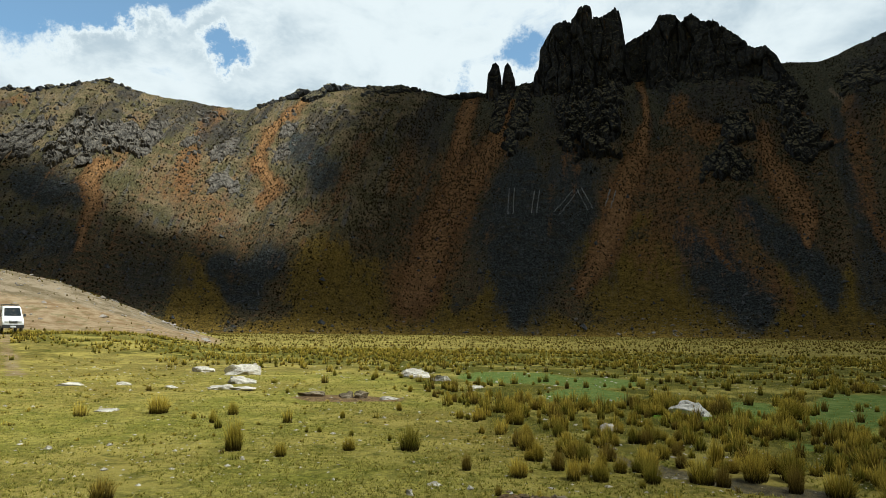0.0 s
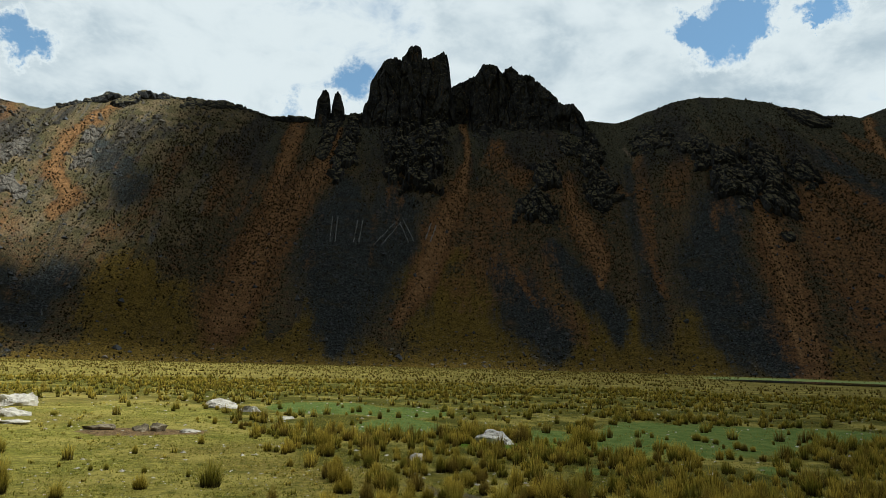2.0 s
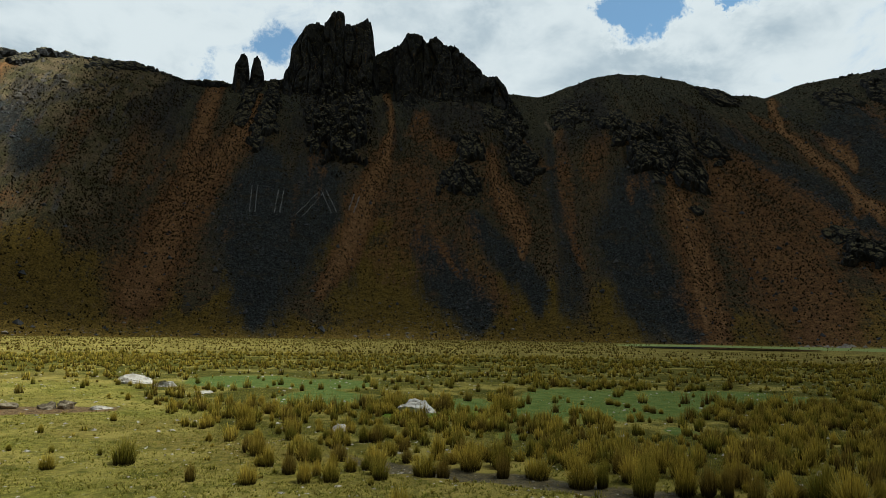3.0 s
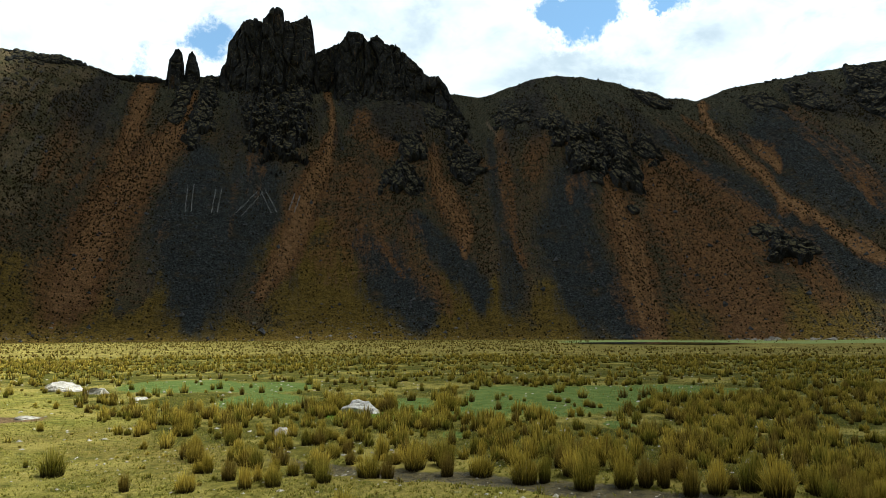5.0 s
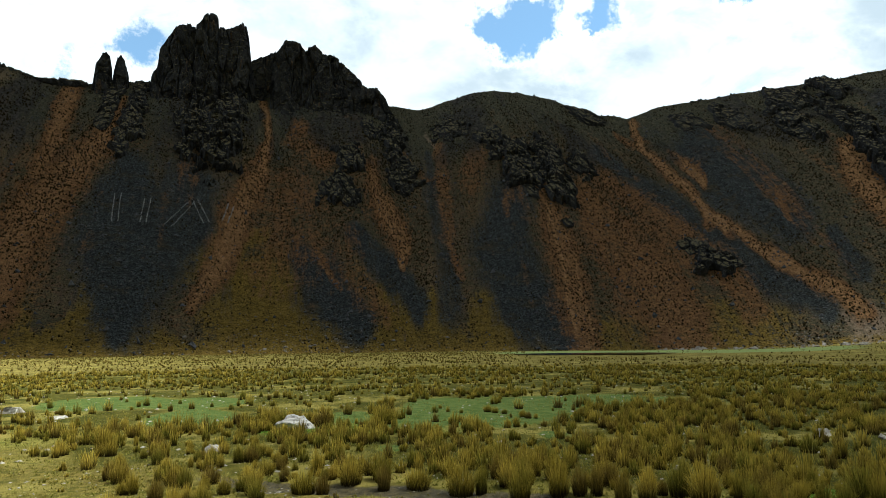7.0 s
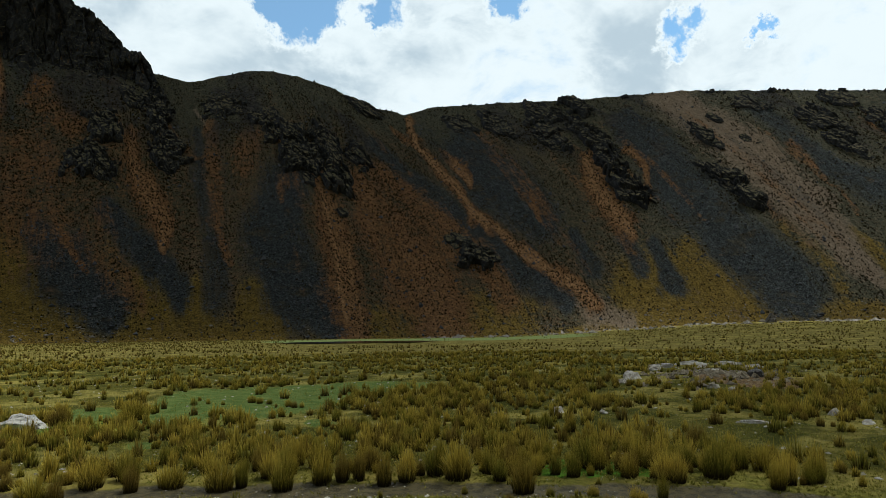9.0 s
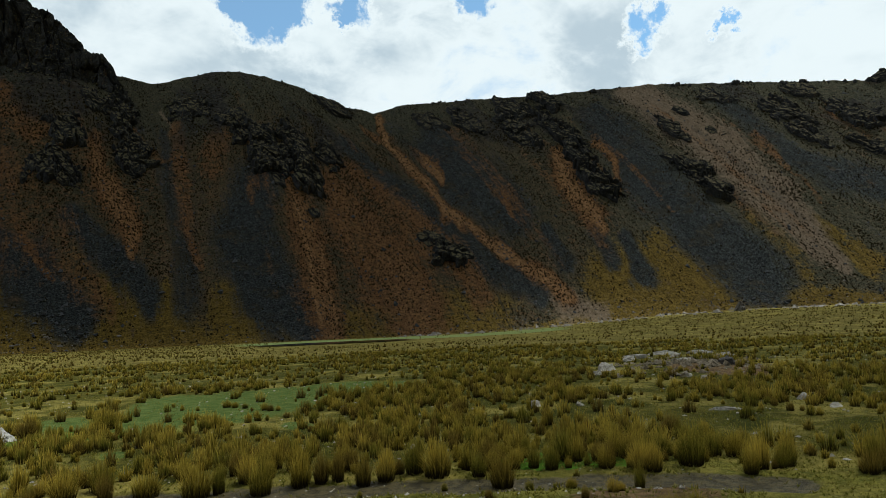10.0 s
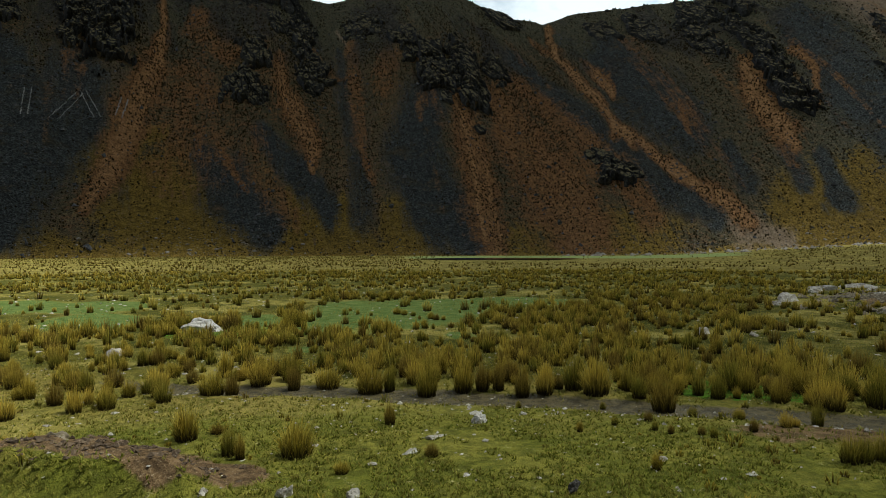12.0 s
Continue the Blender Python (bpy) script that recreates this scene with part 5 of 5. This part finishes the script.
def meadow_places(rng, count, r0, r1, per_m2):
    """Root places on the meadow: thick behind the stream and far off, sparse on the grazed turf, few on bog and mud."""
    xy = polar(rng, count, -98, 42, r0, r1)
    x, y = xy.T
    az, r = np.degrees(np.arctan2(-x, y)), np.hypot(x, y)
    full = count / (radians(140) / 2 * (r1 ** 2 - r0 ** 2))
    patchy = 0.25 + 1.5 * step_up(rough_noise(x * 0.35, y * 0.35, 3, 131), 0.36, 0.62)
    want = (0.05 + per_m2 * patchy * step_up(r * (0.85 + 0.3 * rough_noise(x * 0.4, y * 0.4, 3, 135)), thick_from(az) * 0.92, thick_from(az) * 1.25))
    bare = np.maximum.reduce([bog_at(x, y) * 0.965, mud_at(x, y), soil_at(x, y) * 0.9, sand_at(x, y) * 0.9, step_up(-az, 32, 42) * (1 - step_up(-az, 62, 70)) * step_up(r, 84, 98) * (1 - step_up(r, 160, 172)) * 0.96])
    keep = rng.uniform(0, 1, count) < want / full * (1 - np.clip(bare, 0, 1))
    return xy[keep]


def clear_of_rocks(xy):
    """Drops the roots that would grow through a rock or just in front of it."""
    for x, y, wide in ROCKS:
        k = 1 - 0.45 * wide / math.hypot(x, y)
        gap_to = np.minimum(np.hypot(xy[:, 0] - x, xy[:, 1] - y), np.hypot(xy[:, 0] - x * k, xy[:, 1] - y * k))
        xy = xy[gap_to > 0.45 * wide + 0.10]
    return xy


rng = np.random.default_rng(77)
SHAPES = []
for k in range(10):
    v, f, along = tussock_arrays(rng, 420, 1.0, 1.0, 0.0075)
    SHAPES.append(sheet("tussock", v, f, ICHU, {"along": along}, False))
LONE = "lone bunchgrass tussock on short grazed turf"
TUSSOCK = "yellow-green bunchgrass tussock with straw-coloured tips"


def tussock(x, y, high, wide, label=TUSSOCK):
    ob = new("grass_tussock", SHAPES[rng.integers(10)])
    ob.matrix_world = pose(x, y, height_at(x, y), 0, 0, rng.uniform(0, 360)) @ Matrix.Diagonal((wide, wide, high, 1))
    return tagged(ob, label, "tussock", "grass tussocks on the meadow")


SMALL = "small green bunchgrass tuft beside the muddy stream"
STREAM = "dense golden bunchgrass tussock at the edge of the mud"
DARK_TUFT = "dark brown bunchgrass clump standing in the green bog"
for place in ((-6.32, 15.22, 0.51, 0.60), (-3.27, 10.80, 0.62, 0.38), (-4.63, 15.15, 0.35, 0.34), (-4.62, 13.81, 0.30, 0.22), (-5.18, 14.29, 0.18, 0.14), (-2.45, 10.45, 0.26, 0.26), (-1.49, 11.10, 0.27, 0.28), (-0.51, 11.14, 0.48, 0.46), (-3.88, 7.92, 0.30, 0.38), (-2.49, 12.65, 0.13, 0.10), (-2.27, 12.75, 0.13, 0.12), (-1.63, 12.42, 0.15, 0.12), (-0.90, 11.99, 0.15, 0.10), (-1.02, 16.52, 0.26, 0.19), (0.36, 9.62, 0.31, 0.18), (0.90, 14.86, 0.26, 0.20), (2.42, 18.98, 0.39, 0.25), (1.45, 10.37, 0.32, 0.18)):
    tussock(*place, LONE)
for place in ((2.40, 7.05, 0.40, 0.36), (2.56, 6.32, 0.36, 0.20), (2.60, 6.15, 0.31, 0.14), (3.06, 5.89, 0.42, 0.46), (4.35, 6.14, 0.31, 0.17), (4.01, 4.97, 0.15, 0.19), (3.12, 5.15, 0.13, 0.18), (2.73, 7.05, 0.12, 0.20), (8.07, 3.06, 0.37, 0.18), (6.74, 2.28, 0.33, 0.24), (6.83, 2.19, 0.30, 0.20), (7.04, 2.11, 0.30, 0.28)):
    tussock(*place, LONE)
for place in ((6.08, 5.80, 0.10, 0.09), (6.90, 5.13, 0.12, 0.11), (5.79, 4.61, 0.15, 0.10), (6.24, 4.48, 0.12, 0.11), (6.67, 4.33, 0.13, 0.14), (6.41, 4.08, 0.14, 0.10), (6.41, 3.89, 0.13, 0.09), (7.26, 4.12, 0.15, 0.15), (6.59, 3.64, 0.12, 0.11), (6.59, 3.50, 0.14, 0.11), (7.60, 3.75, 0.15, 0.16), (7.08, 3.32, 0.17, 0.13), (7.66, 3.13, 0.13, 0.13)):
    tussock(*place, SMALL)
for place in ((1.58, 15.18, 0.52, 0.42), (5.50, 17.05, 0.46, 0.56), (6.58, 16.07, 0.53, 0.54), (8.01, 15.62, 0.55, 0.74), (7.34, 4.55, 0.53, 0.38), (8.44, 4.71, 0.44, 0.20), (3.67, 8.95, 0.40, 0.24), (3.44, 9.06, 0.40, 0.44), (3.05, 10.14, 0.38, 0.40), (4.48, 8.70, 0.44, 0.24), (4.92, 8.50, 0.39, 0.45), (5.26, 7.90, 0.55, 0.48), (5.49, 7.75, 0.48, 0.22), (5.71, 7.18, 0.54, 0.36), (6.21, 6.99, 0.51, 0.36), (6.40, 6.79, 0.50, 0.26), (6.58, 6.66, 0.50, 0.22), (6.68, 6.30, 0.50, 0.27)):
    tussock(place[0], place[1], place[2], place[3] * 1.1, STREAM)
for place in ((6.95, 6.13, 0.50, 0.32), (7.33, 5.94, 0.58, 0.36), (7.33, 5.56, 0.58, 0.48), (7.81, 5.38, 0.48, 0.28), (9.10, 4.54, 0.56, 0.55), (9.18, 4.08, 0.38, 0.23), (10.15, 3.68, 0.35, 0.26), (9.33, 2.81, 0.64, 0.46), (10.56, 4.34, 0.40, 0.27), (11.95, 3.91, 0.44, 0.45)):
    tussock(place[0], place[1], place[2], place[3] * 1.1, STREAM)
for place in ((11.91, 16.41, 0.26, 0.34), (11.90, 16.03, 0.22, 0.26), (11.94, 15.64, 0.19, 0.23), (11.80, 14.64, 0.24, 0.28), (11.75, 14.34, 0.22, 0.25), (11.92, 14.23, 0.17, 0.18), (11.07, 16.56, 0.15, 0.15), (16.14, 17.67, 0.17, 0.14), (11.35, 12.18, 0.24, 0.20), (14.22, 15.22, 0.19, 0.16), (13.43, 14.06, 0.34, 0.26), (14.80, 15.02, 0.30, 0.28), (18.36, 15.01, 0.26, 0.46), (18.66, 14.82, 0.26, 0.38), (20.70, 13.50, 0.30, 0.52), (7.98, 12.80, 0.14, 0.28), (8.04, 12.56, 0.15, 0.20)):
    tussock(*place, DARK_TUFT)

# tussocks in loose groups this side of the bog
for k in range(70):
    turn_to, far_off = radians(rng.uniform(-20, -4.5)), rng.uniform(9.2, 14.5)
    place = (-far_off * math.sin(turn_to), far_off * math.cos(turn_to))
    if mud_at(*np.array(place)[:, None])[0] < 0.3 and min(math.hypot(place[0] - r[0], place[1] - r[1]) - 0.6 * r[2] for r in ROCKS) > 0.1:
        high = rng.uniform(0.16, 0.40)
        tussock(*place, high, high * rng.uniform(0.6, 1.1))

near = clear_of_rocks(meadow_places(rng, 19000, 4.5, 20, 7.5))
near = near[np.argsort(np.hypot(*near.T))]
for x, y in near[:125]:
    lawn = math.hypot(x, y) < thick_from(math.degrees(math.atan2(-x, y)))
    high = rng.uniform(0.08, 0.24) if lawn else 0.15 + 0.34 * rng.uniform(0, 1) ** 1.3
    tussock(x, y, high, high * rng.uniform(0.55, 1.0))


def tussock_stuff(name, label, places, blades, mat, seed):
    g = np.random.default_rng(seed)
    heap = Heap()
    z = ground_height(places[:, 0], places[:, 1])
    for (x, y), h in zip(places, z):
        high = 0.11 + 0.34 * g.uniform(0, 1) ** 1.5
        wide = high * g.uniform(0.65, 1.1)
        v, f, along = tussock_arrays(g, blades, high, wide, 0.004 + 0.22 / blades) if blades else far_clump(g, high * 0.65, wide * 0.8)
        heap.add(v + (x, y, h), f, along, g.uniform(0, 1))
    return tagged(new(name, heap.mesh(name, mat)), label, "grass", kind="stuff")


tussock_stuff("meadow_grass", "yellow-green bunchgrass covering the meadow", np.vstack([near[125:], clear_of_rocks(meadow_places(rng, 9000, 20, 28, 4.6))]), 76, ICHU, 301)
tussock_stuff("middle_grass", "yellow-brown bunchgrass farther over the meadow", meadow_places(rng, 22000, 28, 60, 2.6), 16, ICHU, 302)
tussock_stuff("far_grass", "brown bunchgrass on the far meadow", meadow_places(rng, 60000, 60, 172, 0.8), 0, ICHU_FAR, 303)


def lawn_tufts():
    """Low tufts left standing on the grazed turf."""
    g = np.random.default_rng(311)
    xy = polar(g, 9000, -98, 42, 4.5, 46)
    x, y = xy.T
    az, r = np.degrees(np.arctan2(-x, y)), np.hypot(x, y)
    bare = np.maximum.reduce([bog_at(x, y) * 0.9, mud_at(x, y), soil_at(x, y), sand_at(x, y)])
    xy = xy[(g.uniform(0, 1, len(x)) < step_up(rough_noise(x * 0.7, y * 0.7, 3, 141), 0.40, 0.66) * (1 - np.clip(bare, 0, 1))) & (r < thick_from(az) * 1.05)]
    heap = Heap()
    for (px, py), h in zip(xy, ground_height(*xy.T)):
        high = 0.035 + 0.11 * g.uniform(0, 1) ** 2.2
        v, f, along = tussock_arrays(g, 14, high, high * g.uniform(1.0, 2.2), 0.008)
        heap.add(v + (px, py, h), f, along, g.uniform(0, 1))
    return tagged(new("lawn_tufts", heap.mesh("lawn_tufts", ICHU)), "low bunchgrass tufts left on the grazed turf", "grass", kind="stuff")


lawn_tufts()


def turf():
    """Short grazed grass blades close to the camera."""
    g = np.random.default_rng(9)
    a, r = np.radians(g.uniform(-95, 40, 80000)), 4.0 * np.exp(g.uniform(0, 1, 80000) * math.log(30 / 4.0))
    xy = np.stack([-r * np.sin(a), r * np.cos(a)], -1)
    bare = np.maximum.reduce([bog_at(*xy.T) * 0.7, mud_at(*xy.T) * 0.95, soil_at(*xy.T) * 0.95])
    xy = xy[(g.uniform(0, 1, len(xy)) > bare) & (rough_noise(xy[:, 0] * 1.3, xy[:, 1] * 1.3, 3, 7) > 0.34)]
    tone = np.repeat(g.uniform(0, 1, len(xy)), 3)
    xy = np.repeat(xy, 3, axis=0)
    n = len(xy)
    p = np.stack([xy[:, 0], xy[:, 1], ground_height(*xy.T)], -1) + g.normal(0, 0.008, (n, 3)) * (1, 1, 0)
    a, h = g.uniform(0, 2 * np.pi, n), g.uniform(0.012, 0.05, n)
    side = np.stack([np.cos(a), np.sin(a), 0 * a], -1) * g.uniform(0.005, 0.014, (n, 1))
    tip = p + np.stack([g.normal(0, 0.028, n), g.normal(0, 0.028, n), h], -1)
    i = np.arange(n)
    v = np.concatenate([p - side - (0, 0, 0.01), p + side - (0, 0, 0.01), tip])
    green = np.tile(short_at(*xy.T) > np.repeat(g.uniform(0.2, 0.8, n // 3), 3), 3)
    for name, label, mat, chosen in (("short_grass", "short grazed turf with straw-coloured blades", TURF, ~green[:n]), ("green_grass", "short green turf near the muddy stream", TURF_GREEN, green[:n])):
        pick = np.flatnonzero(chosen)
        vv = np.concatenate([v[pick], v[pick + n], v[pick + 2 * n]])
        k = np.arange(len(pick))
        me = sheet(name, vv, np.stack([k, k + len(k), k + 2 * len(k)], -1), mat, {"along": np.repeat([0.0, 0.0, 1.0], len(k)), "tone": np.tile(tone[pick], 3)}, False)
        tagged(new(name, me), label, "grass", kind="stuff")


turf()


# ---- the van on the track ----
def box(bm, x0, x1, y0, y1, z0, z1):
    made = bmesh.ops.create_cube(bm, size=1.0, matrix=Matrix.Translation(((x0 + x1) / 2, (y0 + y1) / 2, (z0 + z1) / 2)) @ Matrix.Diagonal((x1 - x0, y1 - y0, z1 - z0, 1)))
    return made["verts"]


def plate(corners, thick):
    """A thin bent panel through four corners, pushed out along its normal."""
    bm = bmesh.new()
    c = [Vector(p) for p in corners]
    n = (c[1] - c[0]).cross(c[3] - c[0]).normalized() * thick
    v = [bm.verts.new(p) for p in c] + [bm.verts.new(p + n) for p in c]
    for q in ((3, 2, 1, 0), (4, 5, 6, 7), (0, 1, 5, 4), (1, 2, 6, 5), (2, 3, 7, 6), (3, 0, 4, 7)):
        bm.faces.new([v[i] for i in q])
    return bm


def build_van(x, y, turn):
    white, glass = paint("white_paint", (0.78, 0.78, 0.78), 0.3), paint("dark_glass", (0.02, 0.025, 0.03), 0.06)
    black, steel, lamp = paint("black_plastic", (0.025, 0.025, 0.025), 0.6), paint("wheel_steel", (0.4, 0.4, 0.4), 0.35, 0.8), paint("lamp_glass", (0.7, 0.7, 0.7), 0.1)
    van = new("van")
    tagged(van, "white passenger van parked on the dirt track", "van", kind="")
    # side profile from the nose (y negative) to the tail
    side = [(-2.35, 0.45), (-2.38, 0.85), (-2.20, 1.08), (-1.75, 1.28), (-1.05, 1.98), (-0.75, 2.08), (2.15, 2.10), (2.32, 1.95), (2.36, 0.9), (2.33, 0.45)]
    bm = bmesh.new()
    rings = []
    for f, inset in ((-1, 0.0), (-0.86, 0.0), (0.86, 0.0), (1, 0.0)):
        ring = []
        for py, pz in side:
            narrow = 0.84 - max(0, pz - 1.1) * 0.13
            squeeze = 0.965 if abs(f) == 1 else 1.0
            ring.append(bm.verts.new((f * narrow, py * squeeze, 0.45 + (pz - 0.45) * (squeeze if pz > 1.5 else 1))))
        rings.append(ring)
    for a, b in zip(rings, rings[1:]):
        for i in range(len(side)):
            j = (i + 1) % len(side)
            bm.faces.new((a[i], b[i], b[j], a[j]))
    bm.faces.new(rings[0]), bm.faces.new(rings[-1][::-1])
    bmesh.ops.recalc_face_normals(bm, faces=bm.faces)
    bmesh.ops.bevel(bm, geom=list(bm.edges), offset=0.035, segments=2, affect="EDGES", clamp_overlap=True)
    body = part("body", bm, white, van)
    part("windscreen", plate([(-0.66, -1.70, 1.34), (0.66, -1.70, 1.34), (0.60, -1.12, 1.92), (-0.60, -1.12, 1.92)], 0.03), glass, van, "dark raked windscreen")
    for sx in (-1, 1):
        for y0, y1 in ((-0.95, -0.25), (-0.12, 0.85), (0.98, 2.0)):
            c = [(sx * 0.80, y0, 1.25), (sx * 0.80, y1, 1.25), (sx * 0.745, y1, 1.80), (sx * 0.745, y0 + 0.12, 1.80)]
            part("side_window", plate(c if sx > 0 else c[::-1], 0.03), glass, van, "dark side window")
        bm = bmesh.new()
        box(bm, sx * 0.52 - 0.15, sx * 0.52 + 0.15, -2.41, -2.28, 0.82, 1.0)
        bmesh.ops.bevel(bm, geom=list(bm.edges), offset=0.03, segments=2, affect="EDGES")
        part("headlight", bm, lamp, van, "clear headlight")
        bm = bmesh.new()
        box(bm, sx * 0.98 - 0.09, sx * 0.98 + 0.09, -1.42, -1.34, 1.30, 1.52)
        box(bm, sx * 0.86 - 0.08, sx * 0.86 + 0.08, -1.40, -1.36, 1.34, 1.38)
        part("mirror", bm, black, van, "black wing mirror")
        for wy in (-1.5, 1.4):
            bm = bmesh.new()
            bmesh.ops.create_cone(bm, cap_ends=True, segments=28, radius1=0.33, radius2=0.33, depth=0.22, matrix=pose(sx * 0.74, wy, 0.33, 0, 90, 0))
            bmesh.ops.bevel(bm, geom=[e for e in bm.edges if len(e.link_faces) == 2 and e.calc_face_angle(0) > 1], offset=0.04, segments=2, affect="EDGES")
            wheel = part("wheel", bm, black, van, "black tyre")
            bm = bmesh.new()
            bmesh.ops.create_cone(bm, cap_ends=True, segments=20, radius1=0.19, radius2=0.16, depth=0.24, matrix=pose(sx * 0.745, wy, 0.33, 0, 90, 0))
            part("rim", bm, steel, wheel, "steel wheel rim")
    bm = bmesh.new()
    box(bm, -0.86, 0.86, -2.46, -2.25, 0.42, 0.68)
    bmesh.ops.bevel(bm, geom=list(bm.edges), offset=0.04, segments=2, affect="EDGES")
    part("bumper", bm, black, van, "black front bumper")
    bm = bmesh.new()
    for k in range(3):
        box(bm, -0.34, 0.34, -2.42, -2.33, 0.84 + k * 0.06, 0.87 + k * 0.06)
    part("grille", bm, black, van, "black slatted grille")
    bm = bmesh.new()
    box(bm, -0.22, 0.22, -2.475, -2.455, 0.48, 0.6)
    part("number_plate", bm, lamp, van, "plain pale number plate")
    bm = bmesh.new()
    for sx in (-0.6, 0.6):
        box(bm, sx - 0.02, sx + 0.02, -0.6, 2.0, 2.16, 2.2)
        for wy in (-0.5, 0.7, 1.9):
            box(bm, sx - 0.02, sx + 0.02, wy - 0.02, wy + 0.02, 2.07, 2.18)
    for wy in (-0.5, 0.1, 0.7, 1.3, 1.9):
        box(bm, -0.6, 0.6, wy - 0.02, wy + 0.02, 2.18, 2.22)
    part("roof_rack", bm, black, van, "dark metal roof rack")
    van.matrix_world = pose(x, y, height_at(x, y) - 0.03, 0, 0, turn) @ Matrix.Diagonal((0.78, 0.88, 0.95, 1))


spot_v = towards(32.85) * 58
build_van(spot_v.x, spot_v.y, 40)
